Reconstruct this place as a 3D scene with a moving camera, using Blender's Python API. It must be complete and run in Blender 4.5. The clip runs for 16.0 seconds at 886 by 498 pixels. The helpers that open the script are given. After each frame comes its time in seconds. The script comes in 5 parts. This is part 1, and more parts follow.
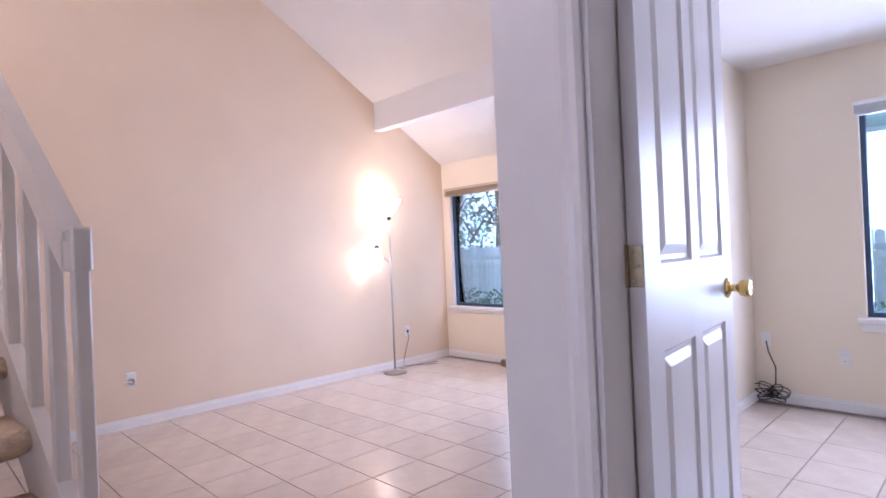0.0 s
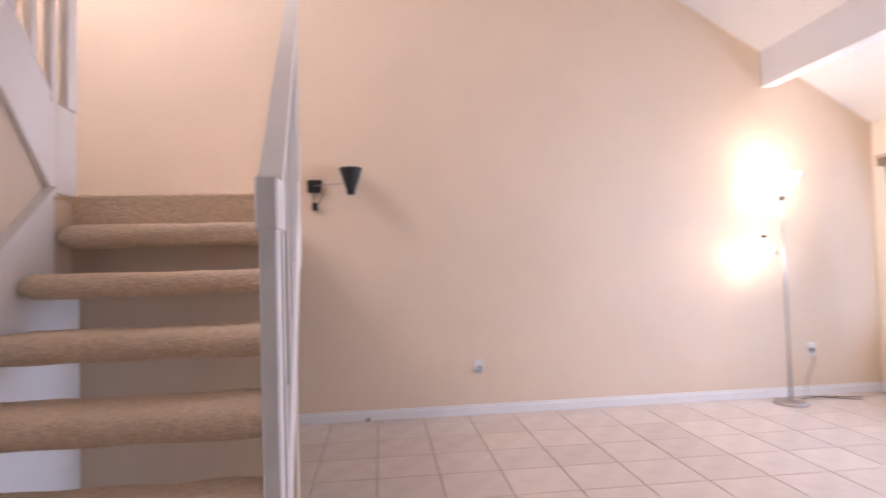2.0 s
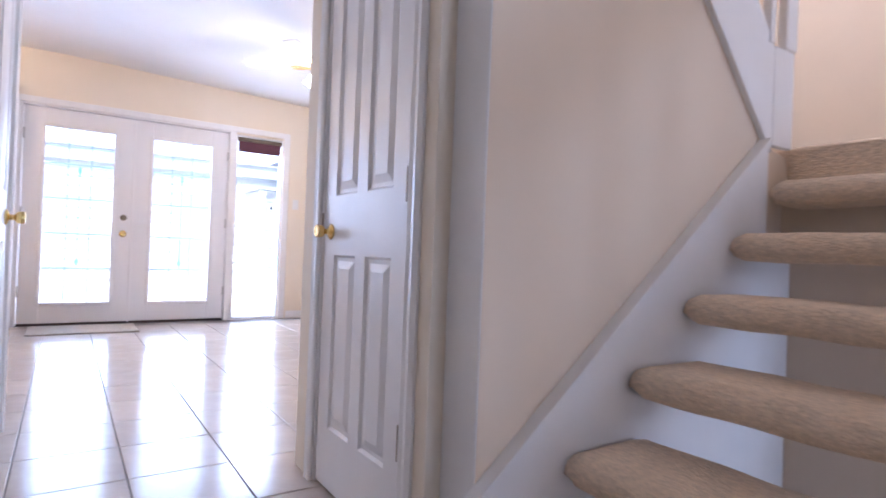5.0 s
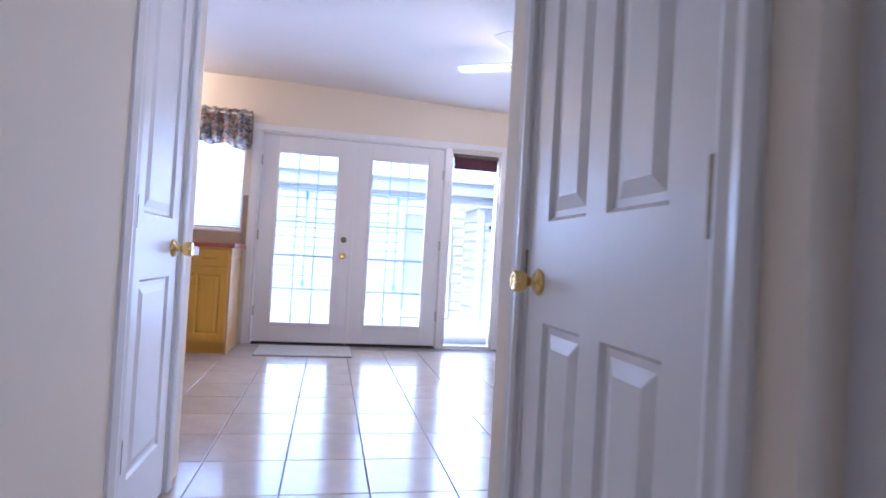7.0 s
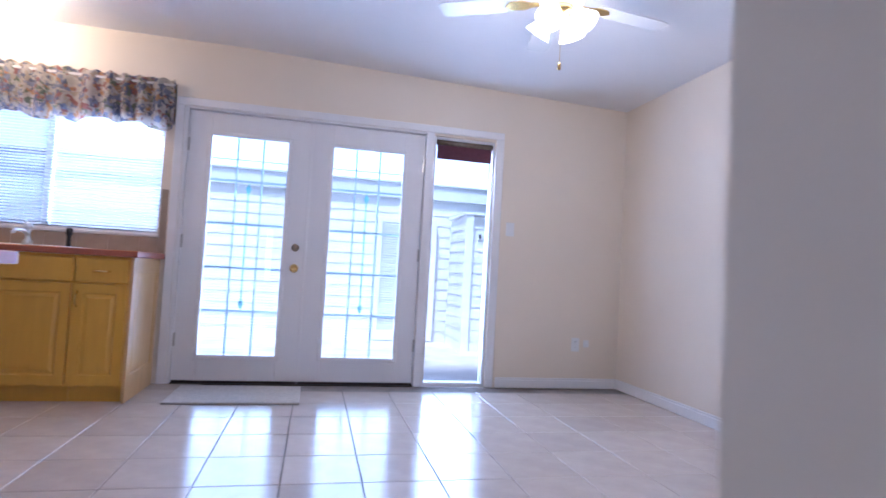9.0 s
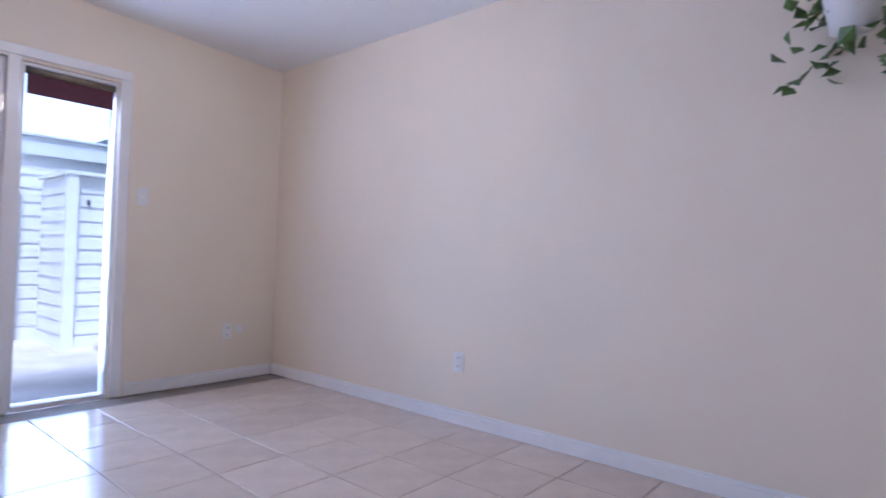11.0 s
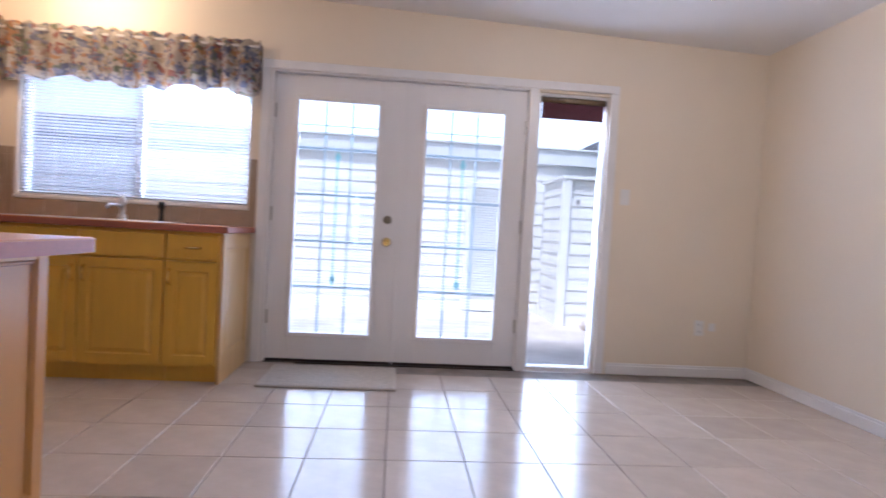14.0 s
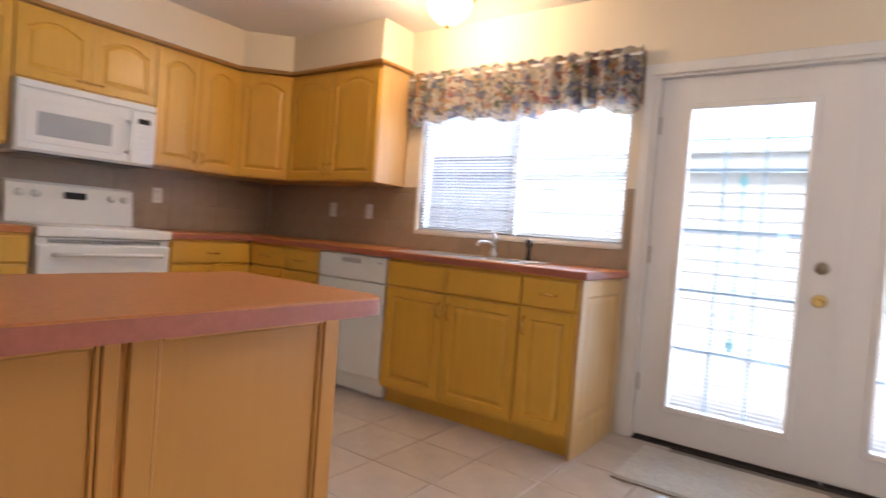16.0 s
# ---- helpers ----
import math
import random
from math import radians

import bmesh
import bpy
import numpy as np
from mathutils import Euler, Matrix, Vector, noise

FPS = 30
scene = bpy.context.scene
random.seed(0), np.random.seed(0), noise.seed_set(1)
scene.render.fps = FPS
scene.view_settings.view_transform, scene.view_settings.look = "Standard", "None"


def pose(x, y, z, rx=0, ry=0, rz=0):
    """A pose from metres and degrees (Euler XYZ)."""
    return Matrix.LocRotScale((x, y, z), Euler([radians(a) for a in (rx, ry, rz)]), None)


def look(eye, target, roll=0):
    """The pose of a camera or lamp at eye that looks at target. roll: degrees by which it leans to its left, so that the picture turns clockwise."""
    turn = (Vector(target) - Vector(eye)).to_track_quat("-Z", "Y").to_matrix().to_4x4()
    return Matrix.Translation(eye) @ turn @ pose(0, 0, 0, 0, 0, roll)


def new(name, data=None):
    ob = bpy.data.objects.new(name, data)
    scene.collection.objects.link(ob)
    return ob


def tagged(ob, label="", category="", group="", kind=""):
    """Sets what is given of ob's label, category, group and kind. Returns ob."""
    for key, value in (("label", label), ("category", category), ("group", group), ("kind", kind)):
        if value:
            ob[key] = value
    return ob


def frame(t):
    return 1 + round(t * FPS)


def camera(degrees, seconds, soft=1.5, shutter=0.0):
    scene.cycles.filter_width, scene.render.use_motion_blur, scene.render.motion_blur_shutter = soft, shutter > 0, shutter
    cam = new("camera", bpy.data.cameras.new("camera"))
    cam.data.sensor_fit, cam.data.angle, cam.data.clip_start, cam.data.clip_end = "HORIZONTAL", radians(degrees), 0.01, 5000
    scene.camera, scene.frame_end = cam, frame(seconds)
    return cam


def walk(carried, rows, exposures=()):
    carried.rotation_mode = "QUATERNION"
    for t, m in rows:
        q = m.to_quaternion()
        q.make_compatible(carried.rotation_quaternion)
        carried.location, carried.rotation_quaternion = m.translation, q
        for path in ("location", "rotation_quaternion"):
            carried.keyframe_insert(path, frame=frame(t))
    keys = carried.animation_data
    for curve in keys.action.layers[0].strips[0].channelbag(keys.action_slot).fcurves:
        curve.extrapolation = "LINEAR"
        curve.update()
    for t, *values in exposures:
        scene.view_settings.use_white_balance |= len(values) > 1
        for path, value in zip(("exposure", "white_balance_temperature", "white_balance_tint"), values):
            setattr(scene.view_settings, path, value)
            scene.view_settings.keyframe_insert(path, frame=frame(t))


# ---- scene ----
cam = camera(76.5, 16.0, soft=1.65, shutter=0.5)
PATH = [
    (0, (-0.436, -6.071, 1.011), (0.986, -7.478, 1.019), -2.5),
    (0.5, (-0.318, -6.199, 0.961), (1.163, -7.543, 0.974), -2.3),
    (1, (-0.188, -6.364, 0.942), (1.527, -7.392, 0.972), -1.9),
    (1.5, (-0.071, -6.512, 0.929), (1.819, -7.166, 0.975), -1.9),
    (2, (0.034, -6.663, 0.914), (2.021, -6.886, 0.974), -1.6),
    (2.5, (0.072, -6.733, 0.898), (2.055, -6.477, 0.949), -0.9),
    (3, (0.068, -6.772, 0.867), (1.94, -6.067, 0.899), -0.1),
    (3.5, (0.043, -6.747, 0.835), (1.733, -5.678, 0.861), 0.5),
    (4, (0.111, -6.657, 0.806), (1.601, -5.322, 0.818), 1.2),
    (4.5, (0.238, -6.511, 0.811), (1.523, -4.979, 0.823), 1.8),
    (5, (0.353, -6.402, 0.822), (1.469, -4.742, 0.836), 2.2),
    (7.5, (0.753, -5.379, 0.924), (1.046, -3.401, 0.969), 3.5),
    (8, (0.815, -5.060, 0.918), (1.076, -3.078, 0.978), 3.6),
    (8.5, (0.900, -4.725, 0.922), (1.237, -2.755, 0.995), 3.5),
    (9, (0.985, -4.476, 0.904), (1.424, -2.527, 0.996), 3.2),
    (9.5, (1.078, -4.165, 0.997), (1.626, -2.242, 1.064), 3.6),
    (10, (1.019, -4.020, 0.964), (1.847, -2.202, 1.057), 3.5),
    (10.2, (1.027, -3.996, 0.915), (1.996, -2.25, 1.015), 2.8),
    (11.2, (0.985, -3.97, 0.975), (2.545, -2.719, 1.005), 1.8),
    (12.3, (0.912, -3.96, 1.03), (2.329, -2.549, 1.007), 1.6),
    (12.5, (0.913, -3.987, 1.034), (2.243, -2.494, 1.002), 1.6),
    (13, (0.924, -4.068, 0.996), (1.943, -2.347, 0.974), 2.3),
    (13.5, (0.922, -4.094, 0.978), (1.489, -2.177, 0.936), 2.7),
    (14, (0.898, -4.043, 0.983), (1.064, -2.051, 0.924), 3.2),
    (14.5, (0.899, -3.886, 1.009), (0.764, -1.892, 0.95), 3.6),
    (15, (0.864, -3.674, 1.048), (0.424, -1.723, 0.997), 3.8),
    (15.2, (0.863, -3.592, 1.06), (0.3, -1.673, 1.007), 4.0),
    (15.5, (0.842, -3.478, 1.06), (0.092, -1.625, 1.009), 4.0),
    (16, (0.913, -3.265, 1.083), (-0.25, -1.639, 1.025), 4.4),
]
walk(cam, [(t, look(eye, target, roll)) for t, eye, target, roll in PATH],
     [(0.0, 0.52, 5800, 35), (1.5, 0.72, 6150, 31), (2.0, 0.65, 6150, 31), (2.5, 0.83, 6250, 30), (3.5, 1.25, 5750, 26), (4.5, 0.85, 5500, 25), (5.0, 0.6, 5300, 24), (7.5, 0.05, 4850, 25),
      (9.0, -0.15, 4700, 24), (10.0, -0.45, 4750, 25), (12.5, -0.2, 5150, 25), (14.5, -0.35, 5600, 22), (15.4, -0.36, 5850, 19), (16.0, 0.0, 6300, 18)])

# ---- light ----
world = bpy.data.worlds.new("world")
scene.world = world
world.use_nodes = True
wn = world.node_tree.nodes
sky = wn.new("ShaderNodeTexSky")
sky.sky_type = "NISHITA"
sky.sun_disc = False
sky.dust_density, sky.ozone_density = 3.0, 0.8
sky.sun_elevation = radians(57)
sky.sun_rotation = radians(212)
wn["Background"].inputs["Strength"].default_value = 0.15
world.node_tree.links.new(sky.outputs["Color"], wn["Background"].inputs["Color"])
sun = new("sun", bpy.data.lights.new("sun", "SUN"))
sun.data.energy, sun.data.angle, sun.data.color = 5.0, radians(14), (1, 0.96, 0.9)
sun.matrix_world = look((0, 0, 18), (6.0, 10.0, 0))


def sky_area(x, y, z, w, h, target, watts, color=(0.74, 0.86, 1.0)):
    """Skylight that enters by a window's opening; the upper hall's opening is added."""
    ob = new("window_daylight", bpy.data.lights.new("window_daylight", "AREA"))
    ob.data.shape, ob.data.size, ob.data.size_y = "RECTANGLE", w, h
    ob.data.energy, ob.data.color = watts, color
    ob.matrix_world = look((x, y, z), target)
    return ob


sky_area(0.90, 0.16, 1.05, 1.7, 1.8, (0.9, -3, 0.7), 64)
sky_area(2.14, 0.16, 1.05, 0.48, 1.8, (2.2, -3, 0.6), 36)
sky_area(-0.92, 0.16, 1.5, 1.45, 0.75, (-1.1, -3, 0.8), 58)
sky_area(2.8, -11.3, 1.05, 2.1, 1.3, (2.6, -8, 0.3), 72)
# added lamp at an unseen upper opening, warm, to brighten the stairs
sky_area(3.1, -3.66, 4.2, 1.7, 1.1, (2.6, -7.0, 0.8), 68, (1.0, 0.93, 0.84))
sky_area(-0.45, -11.3, 1.15, 1.4, 1.4, (-0.4, -8, 0.3), 82)


def bulb(x, y, z, watts, size=0.04, color=(1.0, 0.78, 0.52)):
    ob = new("bulb_light", bpy.data.lights.new("bulb_light", "POINT"))
    ob.data.energy, ob.data.shadow_soft_size, ob.data.color = watts, size, color
    ob.location = (x, y, z)
    return ob


# ---- materials ----
def material(name, color, rough=0.6, metal=0.0, vary=0.08, scale=6.0, bump=0.0, bump_scale=60.0, emit=0.0, emit_color=None,
             coat=0.0, random=0.0, wood=False, transmit=0.0, stretch=None):
    m = bpy.data.materials.new(name)
    m.use_nodes = True
    nt = m.node_tree
    p = nt.nodes["Principled BSDF"]
    p.inputs["Roughness"].default_value = rough
    p.inputs["Metallic"].default_value = metal
    p.inputs["Coat Weight"].default_value = coat
    p.inputs["Coat Roughness"].default_value = 0.08
    p.inputs["Transmission Weight"].default_value = transmit
    co = nt.nodes.new("ShaderNodeTexCoord")
    mp = nt.nodes.new("ShaderNodeMapping")
    nt.links.new(co.outputs["Object"], mp.inputs["Vector"])
    if stretch:
        mp.inputs["Scale"].default_value = stretch
    tex = nt.nodes.new("ShaderNodeTexNoise")
    tex.inputs["Scale"].default_value = scale
    tex.inputs["Detail"].default_value = 6
    tex.inputs["Roughness"].default_value = 0.6
    nt.links.new(mp.outputs["Vector"], tex.inputs["Vector"])
    ramp = nt.nodes.new("ShaderNodeValToRGB")
    lo = [c * (1 - vary) for c in color]
    hi = [min(1, c * (1 + vary)) for c in color]
    ramp.color_ramp.elements[0].position, ramp.color_ramp.elements[1].position = 0.3, 0.7
    ramp.color_ramp.elements[0].color = (*lo, 1)
    ramp.color_ramp.elements[1].color = (*hi, 1)
    nt.links.new(tex.outputs["Fac"], ramp.inputs["Fac"])
    out = ramp.outputs["Color"]
    if random > 0:
        info = nt.nodes.new("ShaderNodeObjectInfo")
        hsv = nt.nodes.new("ShaderNodeHueSaturation")
        mr = nt.nodes.new("ShaderNodeMapRange")
        mr.inputs["To Min"].default_value, mr.inputs["To Max"].default_value = 1 - random, 1 + random
        nt.links.new(info.outputs["Random"], mr.inputs["Value"])
        nt.links.new(mr.outputs["Result"], hsv.inputs["Value"])
        nt.links.new(out, hsv.inputs["Color"])
        out = hsv.outputs["Color"]
    nt.links.new(out, p.inputs["Base Color"])
    if bump > 0:
        t2 = nt.nodes.new("ShaderNodeTexNoise")
        t2.inputs["Scale"].default_value = bump_scale
        t2.inputs["Detail"].default_value = 4
        nt.links.new(mp.outputs["Vector"], t2.inputs["Vector"])
        b = nt.nodes.new("ShaderNodeBump")
        b.inputs["Strength"].default_value = bump
        b.inputs["Distance"].default_value = 0.01
        nt.links.new(t2.outputs["Fac"], b.inputs["Height"])
        nt.links.new(b.outputs["Normal"], p.inputs["Normal"])
    if emit > 0:
        p.inputs["Emission Color"].default_value = (*(emit_color or color), 1)
        p.inputs["Emission Strength"].default_value = emit
    return m


M = {}
M["wall"] = material("cream_wall_paint", (0.79, 0.695, 0.565), 0.75, vary=0.025, scale=1.3, bump=0.04, bump_scale=220)
M["stairwall"] = material("beige_wall_paint", (0.75, 0.61, 0.465), 0.75, vary=0.03, scale=1.5, bump=0.04, bump_scale=220)
M["ceil"] = material("ceiling_paint", (0.80, 0.78, 0.76), 0.9, vary=0.02, scale=2, bump=0.3, bump_scale=120)
M["trim"] = material("white_trim_paint", (0.80, 0.78, 0.77), 0.35, vary=0.03, scale=5, bump=0.04, bump_scale=30)
M["door"] = material("white_gloss_door_paint", (0.80, 0.78, 0.78), 0.4, vary=0.03, scale=4, bump=0.06, bump_scale=25, stretch=(1, 1, 0.2))
M["tile"] = material("glazed_floor_tile", (0.56, 0.475, 0.405), 0.17, vary=0.07, scale=7, bump=0.05, bump_scale=14, random=0.05)
M["grout"] = material("grout", (0.22, 0.19, 0.17), 0.9, vary=0.2, scale=9)
M["carpet"] = material("beige_carpet", (0.82, 0.65, 0.48), 0.95, vary=0.15, scale=80, bump=1.0, bump_scale=120, stretch=(1, 0.5, 1.2))
M["oak"] = material("honey_maple", (0.68, 0.37, 0.045), 0.32, vary=0.05, scale=5, bump=0.02, bump_scale=60, stretch=(6, 6, 0.7), random=0.05)
M["oakside"] = material("pale_maple_panel", (0.62, 0.39, 0.16), 0.42, vary=0.09, scale=5, stretch=(6, 6, 0.7))
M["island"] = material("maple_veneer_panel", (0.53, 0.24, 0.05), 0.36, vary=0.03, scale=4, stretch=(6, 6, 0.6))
M["laminate"] = material("terracotta_laminate", (0.50, 0.175, 0.045), 0.42, vary=0.10, scale=60)
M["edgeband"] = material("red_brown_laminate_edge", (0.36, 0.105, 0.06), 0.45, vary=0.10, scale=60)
M["crown"] = material("stained_maple_moulding", (0.36, 0.18, 0.045), 0.4, vary=0.10, scale=6, stretch=(6, 6, 0.7))
M["splash"] = material("taupe_wall_tile", (0.36, 0.27, 0.19), 0.35, vary=0.08, scale=12, random=0.05)
M["enamel"] = material("white_enamel", (0.80, 0.80, 0.78), 0.22, vary=0.015)
M["enamelgrey"] = material("grey_plastic", (0.45, 0.46, 0.47), 0.3, vary=0.03)
M["blackglass"] = material("dark_glass", (0.03, 0.03, 0.035), 0.08, vary=0.1)
M["greyglass"] = material("grey_oven_window", (0.42, 0.44, 0.46), 0.12, vary=0.05)
M["steel"] = material("brushed_steel", (0.76, 0.76, 0.76), 0.34, metal=1.0, vary=0.05, scale=40)
M["brass"] = material("polished_brass", (0.80, 0.58, 0.22), 0.2, metal=1.0, vary=0.06, scale=30)
M["antique"] = material("antique_brass", (0.24, 0.185, 0.11), 0.35, metal=1.0, vary=0.2, scale=60)
M["brassdull"] = material("aged_brass", (0.26, 0.21, 0.15), 0.4, metal=1.0, vary=0.2, scale=40)
M["black"] = material("black_plastic", (0.012, 0.012, 0.014), 0.4, vary=0.2)
M["rubber"] = material("dark_rubber_sweep", (0.03, 0.022, 0.02), 0.7, vary=0.2)
M["winframe"] = material("dark_blue_window_frame", (0.03, 0.07, 0.13), 0.4, vary=0.15)
M["plate"] = material("white_plastic_plate", (0.78, 0.77, 0.75), 0.35, vary=0.02)
M["blind"] = material("white_blind_slat", (0.78, 0.78, 0.80), 0.45, vary=0.03)
M["tanblind"] = material("tan_blind_slat", (0.50, 0.40, 0.29), 0.5, vary=0.06)
M["shade"] = material("maroon_roller_shade", (0.10, 0.030, 0.045), 0.8, vary=0.15, scale=30)
M["siding"] = material("white_lap_siding", (0.78, 0.77, 0.74), 0.6, vary=0.05, scale=3, random=0.02)
M["fascia"] = material("pale_fascia_board", (0.70, 0.71, 0.70), 0.6, vary=0.06, scale=3)
M["concrete"] = material("weathered_concrete", (0.64, 0.57, 0.51), 0.85, vary=0.22, scale=2.2, bump=0.3, bump_scale=40)
M["roof"] = material("grey_shingle", (0.18, 0.18, 0.19), 0.9, vary=0.25, scale=20, bump=0.5)
M["rug"] = material("pale_woven_mat", (0.52, 0.47, 0.41), 0.95, vary=0.15, scale=50, bump=0.6, bump_scale=200)
M["matedge"] = material("frayed_mat_edge", (0.36, 0.31, 0.25), 0.95, vary=0.2, scale=60, bump=0.5, bump_scale=150)
M["foliage"] = material("leaves", (0.13, 0.20, 0.13), 0.55, vary=0.5, scale=3)
M["hedge"] = material("hedge_leaves", (0.07, 0.12, 0.085), 0.6, vary=0.5, scale=5)
M["plant"] = material("house_plant_leaves", (0.08, 0.14, 0.03), 0.45, vary=0.4, scale=12)
M["bark"] = material("bark", (0.16, 0.12, 0.09), 0.9, vary=0.3, scale=12, bump=0.8)
M["fencewood"] = material("weathered_fence_wood", (0.72, 0.71, 0.69), 0.85, vary=0.15, scale=6, random=0.1)
M["grass"] = material("lawn", (0.07, 0.12, 0.035), 0.9, vary=0.4, scale=8, bump=0.6)
M["turquoise"] = material("turquoise_leaded_glass", (0.30, 0.62, 0.62), 0.3, vary=0.2, scale=20)
M["rosegold"] = material("satin_nickel", (0.50, 0.48, 0.46), 0.3, metal=1.0, vary=0.05)
M["bulbglass"] = material("lit_frosted_glass", (1.0, 0.93, 0.82), 0.4, vary=0.01, emit=9.0, emit_color=(1.0, 0.88, 0.70))
M["domeglass"] = material("lit_dome_glass", (1.0, 0.85, 0.6), 0.4, vary=0.01, emit=2.6, emit_color=(1.0, 0.82, 0.52))
M["skycard"] = material("overcast_sky", (0.8, 0.86, 0.95), 1.0, vary=0.02, scale=0.02, emit=1.4, emit_color=(0.84, 0.92, 1.0))
# grey-blue puts the shade of the backlit muntins into their colour
M["muntin_backlit"] = material("backlit_lattice", (0.46, 0.54, 0.58), 0.4, vary=0.03)


def glass_material(name, tint, rough=0.0):
    m = bpy.data.materials.new(name)
    m.use_nodes = True
    nt = m.node_tree
    p = nt.nodes["Principled BSDF"]
    nt.nodes.remove(p)
    tr = nt.nodes.new("ShaderNodeBsdfTransparent")
    tr.inputs["Color"].default_value = (*tint, 1)
    gl = nt.nodes.new("ShaderNodeBsdfGlossy")
    gl.inputs["Roughness"].default_value = rough
    fr = nt.nodes.new("ShaderNodeFresnel")
    fr.inputs["IOR"].default_value = 1.45
    mix = nt.nodes.new("ShaderNodeMixShader")
    nt.links.new(fr.outputs["Fac"], mix.inputs["Fac"])
    nt.links.new(tr.outputs["BSDF"], mix.inputs[1])
    nt.links.new(gl.outputs["BSDF"], mix.inputs[2])
    nt.links.new(mix.outputs["Shader"], nt.nodes["Material Output"].inputs["Surface"])
    return m


def leafy(m, color):
    """Lets daylight through the thin leaves of a foliage material."""
    nt = m.node_tree
    tl = nt.nodes.new("ShaderNodeBsdfTranslucent")
    tl.inputs["Color"].default_value = (*color, 1)
    mix = nt.nodes.new("ShaderNodeMixShader")
    mix.inputs["Fac"].default_value = 0.5
    nt.links.new(nt.nodes["Principled BSDF"].outputs["BSDF"], mix.inputs[1])
    nt.links.new(tl.outputs["BSDF"], mix.inputs[2])
    nt.links.new(mix.outputs["Shader"], nt.nodes["Material Output"].inputs["Surface"])


leafy(M["foliage"], (0.30, 0.46, 0.34))
leafy(M["hedge"], (0.12, 0.22, 0.14))
M["glass"] = glass_material("window_glass", (0.92, 0.97, 1.0))
# front panes: the blue cast of outdoor daylight is put into the tint
M["frontglass"] = glass_material("daylight_blue_window_glass", (0.76, 0.91, 1.0))
# greyer, slightly rough glass for the left kitchen pane
M["greypane"] = glass_material("grey_tinted_pane_glass", (0.70, 0.74, 0.80), 0.1)


def floral():
    m = bpy.data.materials.new("floral_fabric")
    m.use_nodes = True
    nt = m.node_tree
    p = nt.nodes["Principled BSDF"]
    p.inputs["Roughness"].default_value = 0.9
    co = nt.nodes.new("ShaderNodeTexCoord")
    v = nt.nodes.new("ShaderNodeTexVoronoi")
    v.inputs["Scale"].default_value = 36
    v.inputs["Randomness"].default_value = 1
    n = nt.nodes.new("ShaderNodeTexNoise")
    n.inputs["Scale"].default_value = 16
    add = nt.nodes.new("ShaderNodeMixRGB")
    add.inputs["Fac"].default_value = 0.12
    nt.links.new(co.outputs["Object"], n.inputs["Vector"])
    nt.links.new(co.outputs["Object"], add.inputs["Color1"])
    nt.links.new(n.outputs["Color"], add.inputs["Color2"])
    nt.links.new(add.outputs["Color"], v.inputs["Vector"])
    sep = nt.nodes.new("ShaderNodeSeparateColor")
    nt.links.new(v.outputs["Color"], sep.inputs["Color"])
    r = nt.nodes.new("ShaderNodeValToRGB")
    r.color_ramp.interpolation = "CONSTANT"
    stops = [(0.0, (0.46, 0.41, 0.35)), (0.26, (0.12, 0.13, 0.19)), (0.40, (0.52, 0.47, 0.41)), (0.54, (0.28, 0.12, 0.10)),
             (0.63, (0.22, 0.23, 0.30)), (0.74, (0.40, 0.33, 0.25)), (0.84, (0.15, 0.17, 0.12)), (0.92, (0.40, 0.22, 0.11))]
    e = r.color_ramp.elements
    e[0].color, e[1].position, e[1].color = (*stops[0][1], 1), stops[1][0], (*stops[1][1], 1)
    for pos, col in stops[2:]:
        s = e.new(pos)
        s.color = (*col, 1)
    nt.links.new(sep.outputs["Red"], r.inputs["Fac"])
    nt.links.new(r.outputs["Color"], p.inputs["Base Color"])
    p.inputs["Subsurface Weight"].default_value = 0.0
    tl = nt.nodes.new("ShaderNodeBsdfTranslucent")
    nt.links.new(r.outputs["Color"], tl.inputs["Color"])
    mix = nt.nodes.new("ShaderNodeMixShader")
    mix.inputs["Fac"].default_value = 0.42
    nt.links.new(p.outputs["BSDF"], mix.inputs[1])
    nt.links.new(tl.outputs["BSDF"], mix.inputs[2])
    nt.links.new(mix.outputs["Shader"], nt.nodes["Material Output"].inputs["Surface"])
    return m


M["floral"] = floral()


# ---- building helpers ----
def mesh_of(bm, name, mat, smooth=False):
    bmesh.ops.recalc_face_normals(bm, faces=bm.faces)
    me = bpy.data.meshes.new(name)
    bm.to_mesh(me)
    bm.free()
    me.materials.append(mat)
    if smooth:
        for p in me.polygons:
            p.use_smooth = True
    return me


def part(name, bm, mat, parent=None, label="", smooth=False):
    ob = new(name, mesh_of(bm, name, mat, smooth))
    if parent is not None:
        ob.parent = parent
    if label:
        ob["label"] = label
    return ob


def thing(name, label, category, group="", at=(0, 0, 0), turn=0.0):
    ob = new(name)
    ob.empty_display_size = 0.05
    ob.matrix_world = pose(*at, 0, 0, turn)
    return tagged(ob, label, category, group)


def box(bm, x0, x1, y0, y1, z0, z1, bevel=0.0, seg=1):
    r = bmesh.ops.create_cube(bm, size=1)
    vs = r["verts"]
    for v in vs:
        v.co = Vector(((x0 + x1) / 2 + v.co.x * (x1 - x0), (y0 + y1) / 2 + v.co.y * (y1 - y0), (z0 + z1) / 2 + v.co.z * (z1 - z0)))
    if bevel > 0:
        es = list({e for v in vs for e in v.link_edges})
        bmesh.ops.bevel(bm, geom=es, offset=bevel, segments=seg, affect="EDGES", profile=0.5)
    return bm


